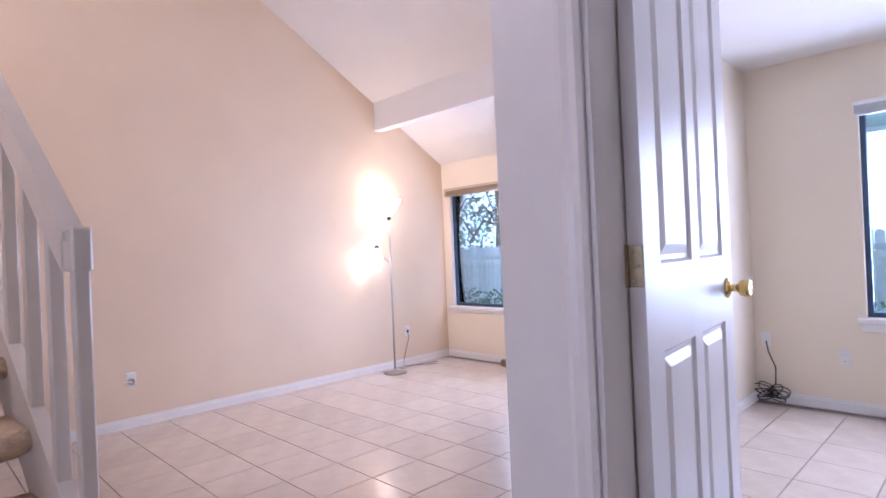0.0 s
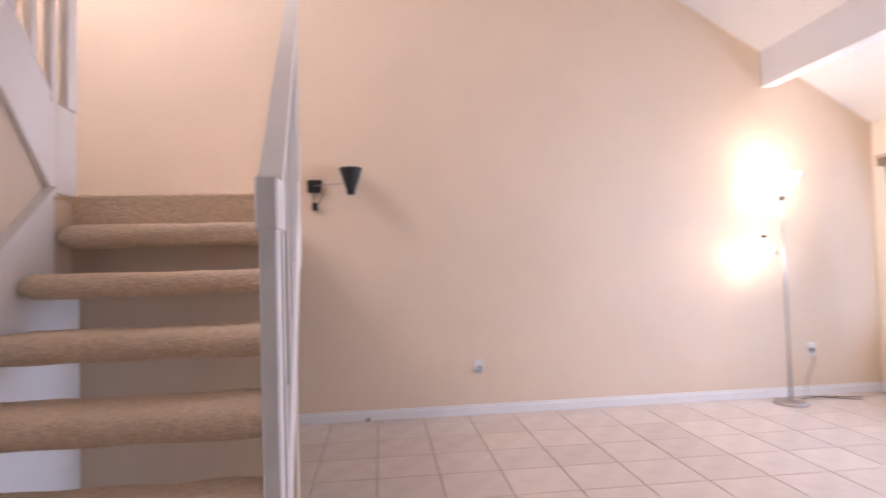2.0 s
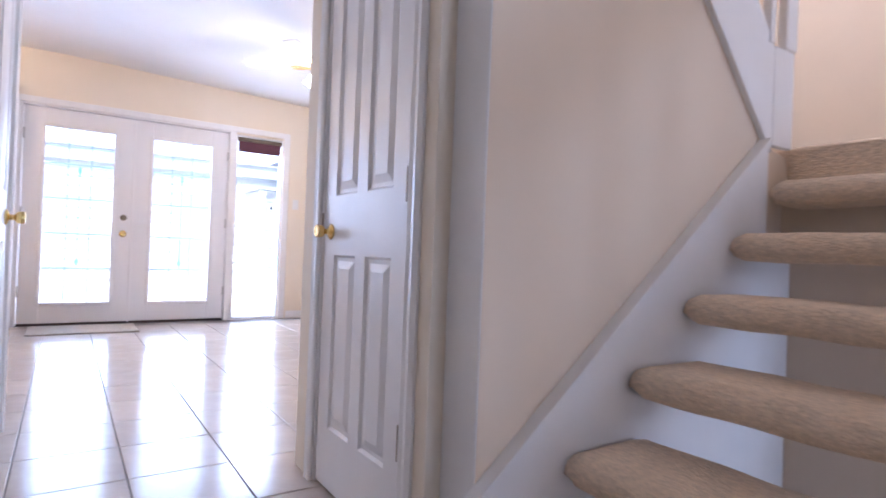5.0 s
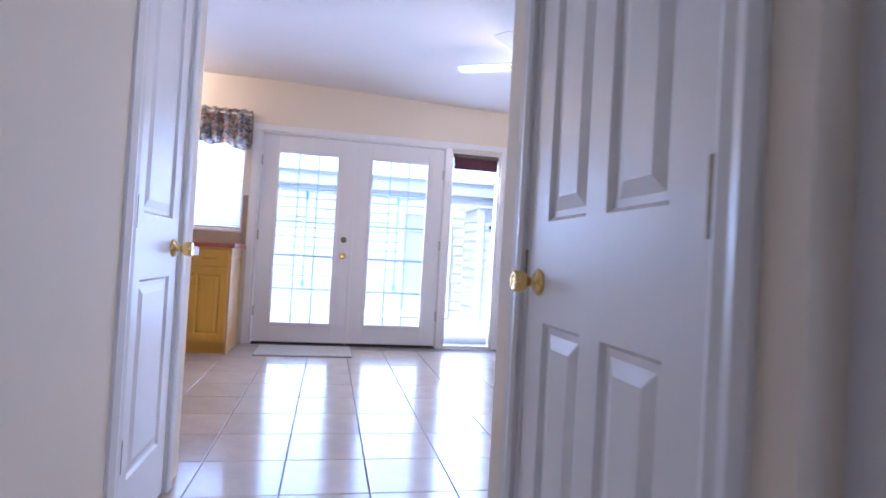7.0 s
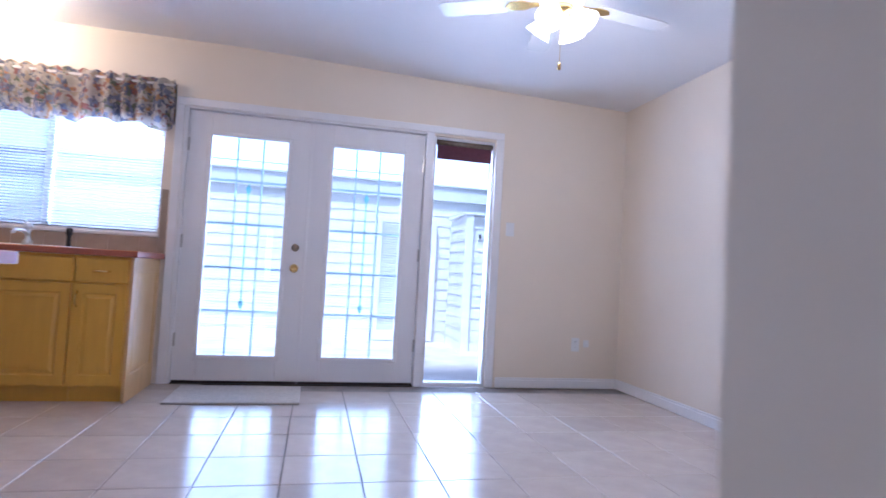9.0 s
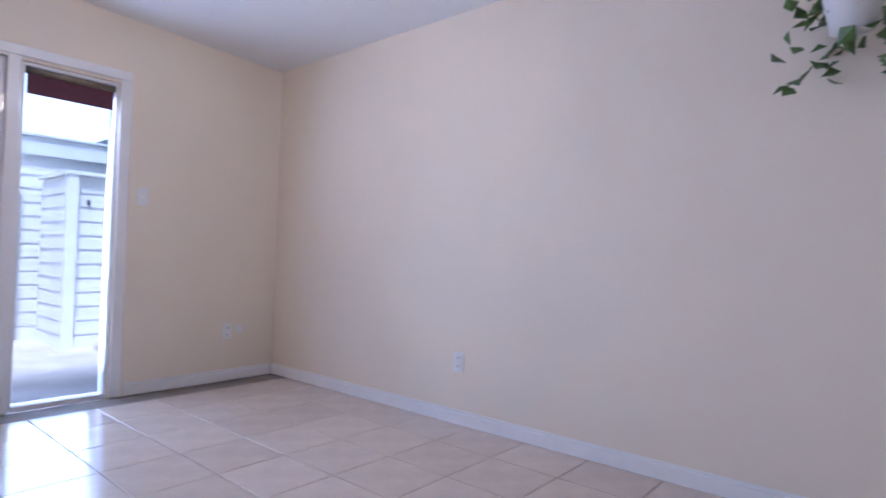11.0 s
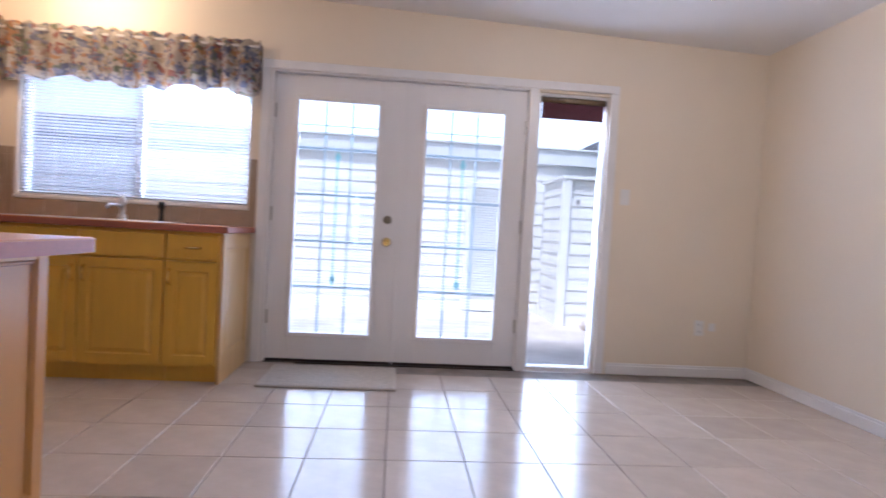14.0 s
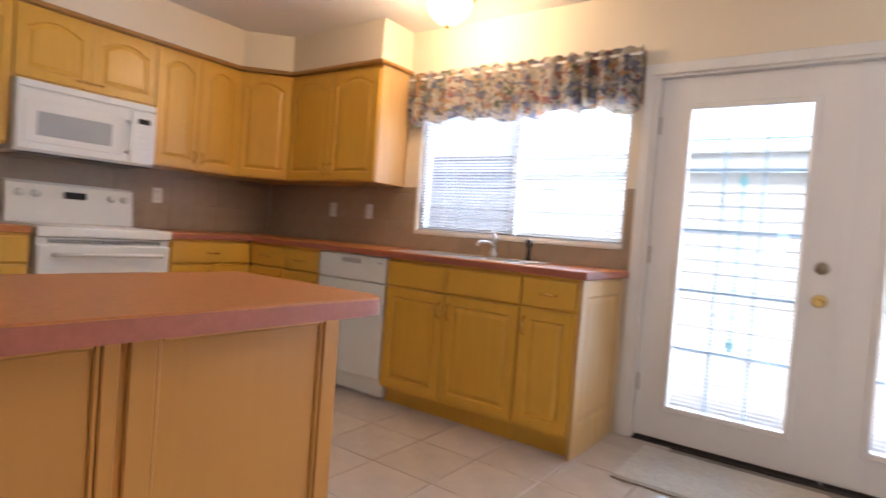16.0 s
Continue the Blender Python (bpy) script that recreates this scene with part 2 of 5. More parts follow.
def boxes(*specs, bevel=0.0, seg=1):
    bm = bmesh.new()
    for s in specs:
        b2 = bmesh.new()
        box(b2, *s, bevel=bevel, seg=seg)
        tmp = bpy.data.meshes.new("tmp")
        b2.to_mesh(tmp)
        b2.free()
        bm.from_mesh(tmp)
        bpy.data.meshes.remove(tmp)
    return bm


def lathe(profile, n=20, at=(0, 0, 0), axis="z"):
    """A turned shape from (radius, height) pairs."""
    bm = bmesh.new()
    rings = []
    for r, h in profile:
        ring = []
        for i in range(n):
            a = 2 * math.pi * i / n
            c, s = r * math.cos(a), r * math.sin(a)
            co = (c, s, h) if axis == "z" else ((h, c, s) if axis == "x" else (c, h, s))
            ring.append(bm.verts.new(Vector(co) + Vector(at)))
        rings.append(ring)
    for a, b in zip(rings, rings[1:]):
        for i in range(n):
            bm.faces.new((a[i], a[(i + 1) % n], b[(i + 1) % n], b[i]))
    for ring in (rings[0], rings[-1]):
        bm.faces.new(ring)
    return bm


def tube(points, radius, n=8):
    bm = bmesh.new()
    pts = [Vector(p) for p in points]
    rings = []
    for i, p in enumerate(pts):
        d = (pts[min(i + 1, len(pts) - 1)] - pts[max(i - 1, 0)]).normalized()
        up = Vector((0, 0, 1)) if abs(d.z) < 0.9 else Vector((1, 0, 0))
        u = d.cross(up).normalized()
        w = d.cross(u).normalized()
        rings.append([bm.verts.new(p + radius * (math.cos(2 * math.pi * k / n) * u + math.sin(2 * math.pi * k / n) * w)) for k in range(n)])
    for a, b in zip(rings, rings[1:]):
        for k in range(n):
            bm.faces.new((a[k], a[(k + 1) % n], b[(k + 1) % n], b[k]))
    bm.faces.new(rings[0])
    bm.faces.new(rings[-1])
    return bm


def prism(outline, axis, c0, c1):
    """A flat outline pushed through along an axis. outline: (a, b) pairs; for axis y these are (x, z), for x (y, z), for z (x, y)."""
    bm = bmesh.new()

    def at(a, b, c):
        return {"y": (a, c, b), "x": (c, a, b), "z": (a, b, c)}[axis]
    lo = [bm.verts.new(at(a, b, c0)) for a, b in outline]
    hi = [bm.verts.new(at(a, b, c1)) for a, b in outline]
    bm.faces.new(lo)
    bm.faces.new(hi)
    n = len(lo)
    for i in range(n):
        bm.faces.new((lo[i], lo[(i + 1) % n], hi[(i + 1) % n], hi[i]))
    return bm


def wall(name, along, c0, c1, a0, a1, z0, z1, mat, openings=(), label="", category="wall"):
    """A wall along x or y from a0 to a1, from c0 to c1 thick, with openings (a, a, z, z)."""
    specs = []

    def add(p, q, zb, zt):
        if q - p > 1e-4 and zt - zb > 1e-4:
            specs.append((p, q, c0, c1, zb, zt) if along == "x" else (c0, c1, p, q, zb, zt))
    here = a0
    for o0, o1, zb, zt in sorted(openings):
        add(here, o0, z0, z1)
        add(o0, o1, z0, zb)
        add(o0, o1, zt, z1)
        here = o1
    add(here, a1, z0, z1)
    ob = part(name, boxes(*specs), mat)
    return tagged(ob, label, category, kind="structure")


def inset(loop, d):
    n = len(loop)
    out = []
    for i in range(n):
        p, q, r = Vector(loop[i - 1]), Vector(loop[i]), Vector(loop[(i + 1) % n])
        e1, e2 = (q - p).normalized(), (r - q).normalized()
        n1, n2 = Vector((-e1.y, e1.x)), Vector((-e2.y, e2.x))
        m = n1 + n2
        m = m / max(0.3, m.dot(n1)) if m.length > 1e-6 else n1
        out.append(q + m * d)
    return [(v.x, v.y) for v in out]


def panelled(w, h, t, panels, depth=0.006, steps=(0.010, 0.018, 0.042), both=True):
    """A leaf w by h by t in the xz plane, its front at y=0 facing -y, with raised panels moulded into it."""
    bm = bmesh.new()

    def side(y, sgn):
        def v3(p, d):
            return bm.verts.new((p[0], y + sgn * d, p[1]))
        outer = [v3(p, 0) for p in ((0, 0), (w, 0), (w, h), (0, h))]
        edges = [bm.edges.new((outer[i], outer[(i + 1) % 4])) for i in range(4)]
        for loop in panels:
            l0 = [v3(p, 0) for p in loop]
            for i in range(len(l0)):
                edges.append(bm.edges.new((l0[i], l0[(i + 1) % len(l0)])))
            last = l0
            for off, d in ((steps[0], depth), (steps[1], depth), (steps[2], 0.001)):
                cur = [v3(p, d) for p in inset(loop, off)]
                for i in range(len(cur)):
                    bm.faces.new((last[i], last[(i + 1) % len(cur)], cur[(i + 1) % len(cur)], cur[i]))
                last = cur
            bm.faces.new(last)
        bmesh.ops.triangle_fill(bm, use_beauty=True, use_dissolve=False, edges=edges)
        return outer
    f = side(0, 1)
    if both:
        b = side(t, -1)
    else:
        b = [bm.verts.new((p[0], t, p[1])) for p in ((0, 0), (w, 0), (w, h), (0, h))]
        bm.faces.new(b)
    for i in range(4):
        bm.faces.new((f[i], f[(i + 1) % 4], b[(i + 1) % 4], b[i]))
    return bm


def rect(x0, x1, z0, z1):
    return [(x0, z0), (x1, z0), (x1, z1), (x0, z1)]


def arched(x0, x1, z0, z1, curve, n=8):
    """A panel outline whose top follows curve(x), measured down from z1."""
    top = [(x1 + (x0 - x1) * i / n, z1 - curve(x1 + (x0 - x1) * i / n)) for i in range(n + 1)]
    return [(x0, z0), (x1, z0)] + top

# ---- structure ----
H = 2.45
LOW = -0.30


def structure(name, bm, mat, label, category):
    return tagged(part(name, bm, mat), label, category, kind="structure")


floor_main = structure("floor_main", boxes((-3.6, 3.8, -5.3, 0.0, -0.25, -0.005)), M["grout"], "floor of glazed beige square tiles with dark grout", "floor")
floor_entry = structure("floor_entry", boxes((-2.2, 1.25, -7.22, -5.3, -0.7, -0.005)), M["grout"], "raised entry floor of glazed beige tiles", "floor")
floor_living = structure("floor_living", boxes((1.25, 4.8, -7.22, -5.3, -0.7, LOW - 0.005), (0.41, 4.8, -11.3, -7.22, -0.7, LOW - 0.005)), M["grout"],
                         "sunken living room floor of glazed beige tiles", "floor")
floor_side = structure("floor_side_room", boxes((-2.4, 0.41, -11.3, -7.22, -0.7, LOW - 0.005), (0.41, 1.05, -11.3, -8.06, -0.68, LOW - 0.006)), M["grout"],
                       "side room floor of glazed beige tiles", "floor")

# kitchen and dining shell
FR0, FR1, SL0, SL1 = -0.03, 1.83, 1.875, 2.40
wall("wall_garden", "x", 0.0, 0.14, -3.4, 3.6, -0.2, 2.9, M["wall"], [(-1.69, -0.155, 1.085, 1.98), (FR0, FR1, -0.2, 2.06), (SL0, SL1, -0.2, 2.04)],
     "cream painted wall with glazed doors and window")
wall("wall_dining", "y", 3.6, 3.74, -4.46, 0.14, -0.2, 2.9, M["wall"], (), "plain cream painted dining wall")
wall("wall_dining_back", "x", -4.46, -4.326, 1.108, 3.6, -0.2, 2.9, M["wall"], (), "cream painted wall behind the dining area")
wall("wall_closet", "y", 1.108, 1.23, -5.235, -4.46, -0.2, 2.9, M["wall"], [(-5.12, -4.50, -0.2, 2.05)], "white closet wall with a panelled door")
wall("wall_hall_left", "y", 0.03, 0.15, -5.30, -3.24, -0.2, 2.9, M["wall"], [(-3.96, -3.425, -0.2, 2.05)], "white hall wall with a narrow closet door")
wall("wall_hall_cross", "x", -5.42, -5.30, -2.2, 0.15, -0.2, 2.9, M["wall"], (), "cream hall wall")
wall("wall_entry_end", "y", -2.2, -2.08, -7.1, -5.42, -0.2, 2.9, M["wall"], (), "cream entry wall")
wall("wall_kitchen_back", "x", -4.3, -4.18, -3.4, 0.03, -0.2, 2.9, M["wall"], (), "cream kitchen wall")
wall("wall_stove", "y", -3.54, -3.4, -4.3, 0.14, -0.2, 2.9, M["wall"], (), "cream kitchen wall with tiled backsplash")
HK = 2.555       # kitchen ceiling; it falls gently to the dining wall
structure("ceiling_kitchen", prism([(-3.54, HK), (0.3, HK), (3.74, HK - 0.122), (3.74, HK + 0.12), (-3.54, HK + 0.12)], "y", -4.46, 0.14), M["ceil"], "white textured ceiling", "ceiling")
structure("ceiling_hall", boxes((-3.54, 1.172, -5.42, -4.4605, HK - 0.032, HK + 0.1)), M["ceil"], "white hall ceiling", "ceiling")
structure("ceiling_entry", boxes((-2.2, 1.11, -7.22, -5.42, H, H + 0.12)), M["ceil"], "white entry ceiling", "ceiling")

# door wall beside the entry, and the partition of the two front rooms
wall("wall_side_door", "x", -7.22, -7.10, -2.2, 0.41, -0.2, 5.0, M["trim"], [(-0.66, 0.175, -0.2, 2.05)], "white wall with the side room's doorway")
wall("wall_partition", "y", 0.29, 0.41, -8.06, -7.22, -0.7, 5.0, M["wall"], (), "partition wall")
wall("wall_partition_jog", "x", -8.18, -8.06, 0.29, 1.17, -0.7, 5.0, M["wall"], (), "partition wall")
wall("wall_partition_long", "y", 1.05, 1.17, -11.06, -8.18, -0.7, 5.0, M["wall"], (), "partition wall between the front rooms")
wall("wall_front", "x", -11.2, -11.06, -2.4, 4.72, -0.7, 2.6, M["wall"], [(-1.2, 0.31, 0.40, 1.93), (1.75, 4.46, 0.33, 1.74)], "cream front wall with two windows")
wall("wall_side_end", "y", -2.4, -2.28, -11.06, -7.22, -0.7, 2.8, M["wall"], (), "cream side room wall")
structure("ceiling_side", boxes((-2.4, 1.05, -11.06, -7.22, 2.36, 2.48)), M["ceil"], "white side room ceiling", "ceiling")
wall("wall_living", "y", 4.58, 4.72, -11.2, -3.6, -0.7, 6.2, M["stairwall"], (), "tall plain beige living room wall")
structure("ceiling_living", prism([(-11.2, 2.01), (-3.6, 6.57), (-3.6, 6.7), (-11.2, 2.14)], "x", 1.06, 4.72), M["ceil"], "sloping white vaulted ceiling", "ceiling")
beam = structure("ceiling_beam", boxes((1.17, 4.58, -10.14, -10.02, 2.40, 2.74), bevel=0.006), M["ceil"], "white boxed ceiling beam", "beam")
# its opening is added, out of view, to let light onto the stairs
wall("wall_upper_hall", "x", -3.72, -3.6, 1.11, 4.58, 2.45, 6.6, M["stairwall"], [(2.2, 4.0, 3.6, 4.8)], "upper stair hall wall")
wall("wall_upper_side", "y", 0.99, 1.11, -7.10, -3.6, 2.57, 6.2, M["stairwall"], (), "upper hall wall")
structure("ceiling_landing", boxes((0.29, 1.06, -8.18, -7.10, 4.6, 4.7)), M["ceil"], "plain ceiling over the partition", "ceiling")
wall("wall_living_over_entry", "x", -7.22, -7.10, 0.41, 0.99, 2.45, 5.0, M["stairwall"], (), "wall over the entry")

wall("wall_closet_return", "y", 1.155, 1.230, -5.374, -5.2355, -0.2, 2.9, M["trim"], (), "white painted end of the closet wall")

# wall under the upper flight, cut along its slope
structure("wall_stair", prism([(1.158, LOW - 0.3), (2.60, LOW - 0.3), (2.60, 1.05), (2.56, 1.22), (2.39, 1.25), (1.158, 2.54)], "y", -5.375, -5.255), M["stairwall"],
          "beige wall under the upper stair flight", "wall")
wall("wall_under_landing", "y", 2.54, 2.60, -6.285, -5.375, LOW - 0.3, 1.10, M["stairwall"], (), "beige wall under the stair landing")

# ---- baseboards ----


def baseboard(x0, x1, y0, y1, z=0.0):
    bm = boxes((x0, x1, y0, y1, z, z + 0.066), bevel=0.003)
    cx = 0.004 if (x1 - x0) < (y1 - y0) else 0
    cy = 0.004 if cx == 0 else 0
    b2 = boxes((x0 + cx, x1 - cx, y0 + cy, y1 - cy, z + 0.066, z + 0.085), bevel=0.004)
    me = bpy.data.meshes.new("tmp")
    b2.to_mesh(me)
    b2.free()
    bm.from_mesh(me)
    bpy.data.meshes.remove(me)
    return tagged(part("baseboard", bm, M["trim"]), "white painted baseboard", "baseboard", kind="structure")


baseboard(2.49, 3.585, -0.015, -0.001)
baseboard(3.585, 3.599, -4.31, -0.001)
baseboard(1.13, 3.585, -4.325, -4.311)
baseboard(4.566, 4.579, -11.045, -6.0, LOW)
baseboard(1.171, 4.566, -11.059, -11.045, LOW)
baseboard(-2.2, 1.035, -11.059, -11.045, LOW)
baseboard(1.036, 1.049, -11.045, -8.19, LOW)
baseboard(0.151, 0.164, -5.29, -4.035)


# ---- doors ----
def knob_parts(parent, x, z, y, mat, sgn=-1, sub="knob", size=1.0):
    prof = [(0.0, 0), (0.031, 0), (0.033, 0.004), (0.026, 0.010), (0.012, 0.014), (0.011, 0.030), (0.016, 0.033), (0.0225, 0.038), (0.0255, 0.048), (0.0265, 0.062), (0.0235, 0.067), (0.016, 0.067),
            (0.014, 0.065), (0.0, 0.065)]
    part(sub, lathe([(r * size, sgn * d * size) for r, d in prof], 24, (x, y, z), "y"), mat, parent, "polished brass knob", smooth=True)


def hinge(parent, x, z, y, mat):
    h = part("hinge", boxes((x - 0.011, x + 0.011, y - 0.006, y, z - 0.045, z + 0.045), bevel=0.001), mat, parent, "brass butt hinge")
    part("hinge_pin", lathe([(0.0, -0.047), (0.006, -0.047), (0.006, 0.047), (0.0, 0.05)], 10, (x, y - 0.008, z)), mat, h)
    for dz in (-0.03, 0, 0.03):
        part("screw", lathe([(0.0, 0), (0.004, 0), (0.003, -0.0015), (0.0, -0.0015)], 8, (x + 0.006, y - 0.006, z + dz), "y"), mat, h)


def house_door(label, w, at, turn, hinge_left=True, hinge_mat=None, hinges_front=True, single=False, knob_z=0.888, knob_size=1.0):
    """A moulded four-panel leaf in white gloss, hinged at local x=0 or x=w; front faces local -y."""
    d = thing("panel_door", label, "door", at=at, turn=turn)
    h, st = 2.025, 0.105 if w > 0.6 else 0.09
    mid = w / 2

    def crown(x):
        return 0.10 * (abs(x - mid) / (mid - st)) ** 2
    ps = []
    for a, b in (((st, w - st),) if single else ((st, mid - 0.035), (mid + 0.035, w - st))):
        ps.append(rect(a, b, 0.20, 0.79))
        ps.append(arched(a, b, 0.99, 1.89, crown))
    part("leaf", panelled(w, h, 0.035, ps, depth=0.009, steps=(0.008, 0.02, 0.045)), M["door"], d)
    kx = w - 0.07 if hinge_left else 0.062
    knob_parts(d, kx, knob_z, 0.0, M["brass"], size=knob_size)
    knob_parts(d, kx, knob_z, 0.035, M["brass"], sgn=1, size=knob_size)
    hx = -0.004 if hinge_left else w + 0.004
    if hinges_front:
        for z in (0.30, 0.99, 1.75):
            hinge(d, hx, z, 0.0, hinge_mat or M["brassdull"])
    return d


def casing(name, along, face, sgn, a0, a1, top, w=0.062, bottom=0.0):
    """Moulded casing round a door opening, on the face of a wall; sgn is the way it stands out."""
    prof = [(0, 0.010), (0.012, 0.016), (0.030, 0.013), (0.046, 0.016), (w, 0.008)]
    c = thing(name, "white moulded door casing", "door casing")
    for side, (p, s) in {"left": (a0, -1), "right": (a1, 1)}.items():
        pts = [(p, 0)] + [(p + s * q, d) for q, d in prof] + [(p + s * w, 0)]
        if along == "x":
            bm = prism([(q, face + sgn * d) for q, d in pts], "z", bottom, top + w)
        else:
            bm = prism([(face + sgn * d, q) for q, d in pts], "z", bottom, top + w)
        part("casing_side", bm, M["trim"], c)
    pts = [(0, top)] + [(d, top + q) for q, d in prof] + [(0, top + w)]
    bm = prism([(face + sgn * d, z) for d, z in pts], "x" if along == "x" else "y", a0, a1)
    part("casing_head", bm, M["trim"], c)
    c["kind"] = "structure"
    return c


def jamb(along, c0, c1, a0, a1, top, t=0.018, bottom=0.0):
    s = []
    for p, q in ((a0, a0 + t), (a1 - t, a1)):
        s.append((p, q, c0, c1, bottom, top) if along == "x" else (c0, c1, p, q, bottom, top))
    s.append((a0 + t, a1 - t, c0, c1, top - t, top) if along == "x" else (c0, c1, a0 + t, a1 - t, top - t, top))
    return tagged(part("door_jamb", boxes(*s, bevel=0.001), M["trim"]), "white painted door jamb", "door jamb", kind="structure")


# closet door, its leaf runs along y, front faces -x
closet_door = house_door("white four-panel closet door with brass knob, shut", 0.585, (1.113, -4.517, 0.012), -90, hinge_left=False, knob_z=0.868, knob_size=0.84)
jamb("y", 1.109, 1.229, -5.12, -4.50, 2.05)
casing("closet_casing", "y", 1.108, -1, -5.115, -4.505, 2.045)
part("strike_plate", boxes((-0.017, -0.002, -0.006, 0.002, 0.875, 0.935), bevel=0.002), M["brassdull"], closet_door, "brass strike plate")
# narrow closet door of the hall, front faces +x
house_door("narrow white panelled door with brass knob, shut", 0.495, (0.147, -3.94, 0.012), 90, hinge_left=True, single=True)
jamb("y", 0.031, 0.149, -3.96, -3.425, 2.05)
casing("hall_casing", "y", 0.15, 1, -3.955, -3.430, 2.045, w=0.075)
# side room door, standing open along the partition
side_door = house_door("white panelled door standing open, brass knob and hinge", 0.78, (0.120, -7.228, -0.03), -84, hinge_left=True, hinge_mat=M["brass"], hinges_front=False)
jamb("x", -7.219, -7.101, -0.66, 0.175, 2.05)
casing("side_casing", "x", -7.10, 1, -0.655, 0.170, 2.045)
for zz in (0.27, 0.99, 1.75):
    hg = part("hinge", boxes((-0.003, 0.0, 0.001, 0.034, zz - 0.045, zz + 0.045), bevel=0.001), M["antique"], side_door, "polished brass butt hinge")
    part("hinge_pin", lathe([(0, zz - 0.047), (0.006, zz - 0.047), (0.006, zz + 0.047), (0, zz + 0.05)], 10, (-0.004, 0.038, 0)), M["antique"], hg)
    for q, e in ((0.03, 0.024), (0.0, 0.012), (-0.03, 0.024)):
        part("screw", lathe([(0.0, -0.003), (0.004, -0.003), (0.003, -0.0045), (0.0, -0.0045)], 8, (0, e, zz + q), "x"), M["brassdull"], hg)


# ---- french doors ----
def french_leaf(x0, w, knobs):
    d = thing("french_door", "white glazed patio door with muntins and enclosed blinds, shut", "door", "pair of patio doors", at=(x0, 0.03, 0.02))
    h, t = 2.02, 0.044
    gx0, gx1, gz0, gz1 = 0.165, w - 0.165, 0.19, 1.845
    part("stile", boxes((0, gx0, 0, t, 0, h), bevel=0.003), M["door"], d)
    part("stile", boxes((gx1, w, 0, t, 0, h), bevel=0.003), M["door"], d)
    part("rail", boxes((gx0, gx1, 0, t, 0, gz0), bevel=0.002), M["door"], d)
    part("rail", boxes((gx0, gx1, 0, t, gz1, h), bevel=0.002), M["door"], d)
    b = 0.028
    for s in ((gx0 - b, gx0 + 0.004, gz0 - b, gz1 + b), (gx1 - 0.004, gx1 + b, gz0 - b, gz1 + b), (gx0 + 0.004, gx1 - 0.004, gz0 - b, gz0 + 0.004),
              (gx0 + 0.004, gx1 - 0.004, gz1 - 0.004, gz1 + b)):
        part("glazing_bead", boxes((s[0], s[1], -0.012, 0.001, s[2], s[3]), bevel=0.005), M["door"], d)
    g = part("pane", boxes((gx0 - 0.01, gx1 + 0.01, 0.010, 0.014, gz0 - 0.01, gz1 + 0.01)), M["glass"], d, "clear door glass")
    g.visible_shadow = False
    gw, gh = gx1 - gx0, gz1 - gz0
    for k in (1, 2):
        x = gx0 + gw * k / 3
        part("muntin", boxes((x - 0.008, x + 0.008, 0.030, 0.040, gz0, gz1), bevel=0.002), M["muntin_backlit"], d)
    for k in range(1, 5):
        z = gz0 + gh * k / 5
        part("muntin", boxes((gx0, gx1, 0.028, 0.042, z - 0.009, z + 0.009), bevel=0.002), M["muntin_backlit"], d)
    z = gz0 + gh * 0.9
    part("muntin", boxes((gx0, gx1, 0.031, 0.039, z - 0.004, z + 0.004)), M["muntin_backlit"], d)
    # leaded ornament of the middle column
    cx = (gx0 + gx1) / 2
    orn = boxes((cx - 0.006, cx + 0.006, 0.033, 0.037, gz0 + gh * 0.26, gz0 + gh * 0.74))
    part("ornament_bar", orn, M["turquoise"], d, "turquoise leaded glass strip")
    for zc in (gz0 + gh * 0.235, gz0 + gh * 0.765):
        part("ornament_tip", prism([(cx - 0.022, zc), (cx, zc - 0.05), (cx + 0.022, zc), (cx, zc + 0.05)], "y", 0.033, 0.037), M["turquoise"], d)
    bm = bmesh.new()
    n = 78
    for i in range(n):
        zc = gz0 + 0.01 + (gh - 0.02) * i / (n - 1)
        a = radians(8)
        dy, dz = 0.004 * math.cos(a), 0.004 * math.sin(a)
        vs = [bm.verts.new(v) for v in ((gx0, 0.021 - dy, zc - dz), (gx1, 0.021 - dy, zc - dz), (gx1, 0.021 + dy, zc + dz), (gx0, 0.021 + dy, zc + dz))]
        bm.faces.new(vs)
    sl = part("mini_blind", bm, M["blind"], d, "thin white blind slats inside the glass")
    sl["kind"] = "stuff"
    part("door_sweep", boxes((0.004, w - 0.004, -0.004, t, -0.018, 0.0)), M["rubber"], d, "dark rubber sweep")
    if knobs:
        part("deadbolt", lathe([(0, 0), (0.030, 0), (0.030, -0.008), (0.022, -0.014), (0, -0.016)], 20, (w - 0.07, 0, 1.03), "y"), M["brassdull"], d, "aged brass deadbolt", smooth=True)
        knob_parts(d, w - 0.07, 0.87, 0.0, M["brass"])
    hx = 0.004 if knobs else w - 0.004
    for z in (0.3, 1.03, 1.76):
        part("hinge", boxes((hx - 0.008, hx + 0.008, -0.008, 0, z - 0.05, z + 0.05), bevel=0.003), M["rosegold"], d, "grey metal hinge")
    return d


french_leaf(0.0, 0.895, True)
french_leaf(0.905, 0.895, False)
structure("door_frame_garden", boxes((FR0, -0.004, 0.0, 0.14, 0.0, 2.06), (1.804, 1.875, 0.0, 0.14, 0.0, 2.06), (-0.004, 1.804, 0.0, 0.14, 2.046, 2.06), (0.897, 0.903, 0.05, 0.1, 0.0, 2.04),
          bevel=0.001), M["trim"], "white frame of the patio doors", "door frame")
structure("door_astragal", boxes((0.888, 0.912, 0.022, 0.0295, 0.03, 2.035), bevel=0.002), M["door"], "white strip covering the joint of the patio doors", "trim")
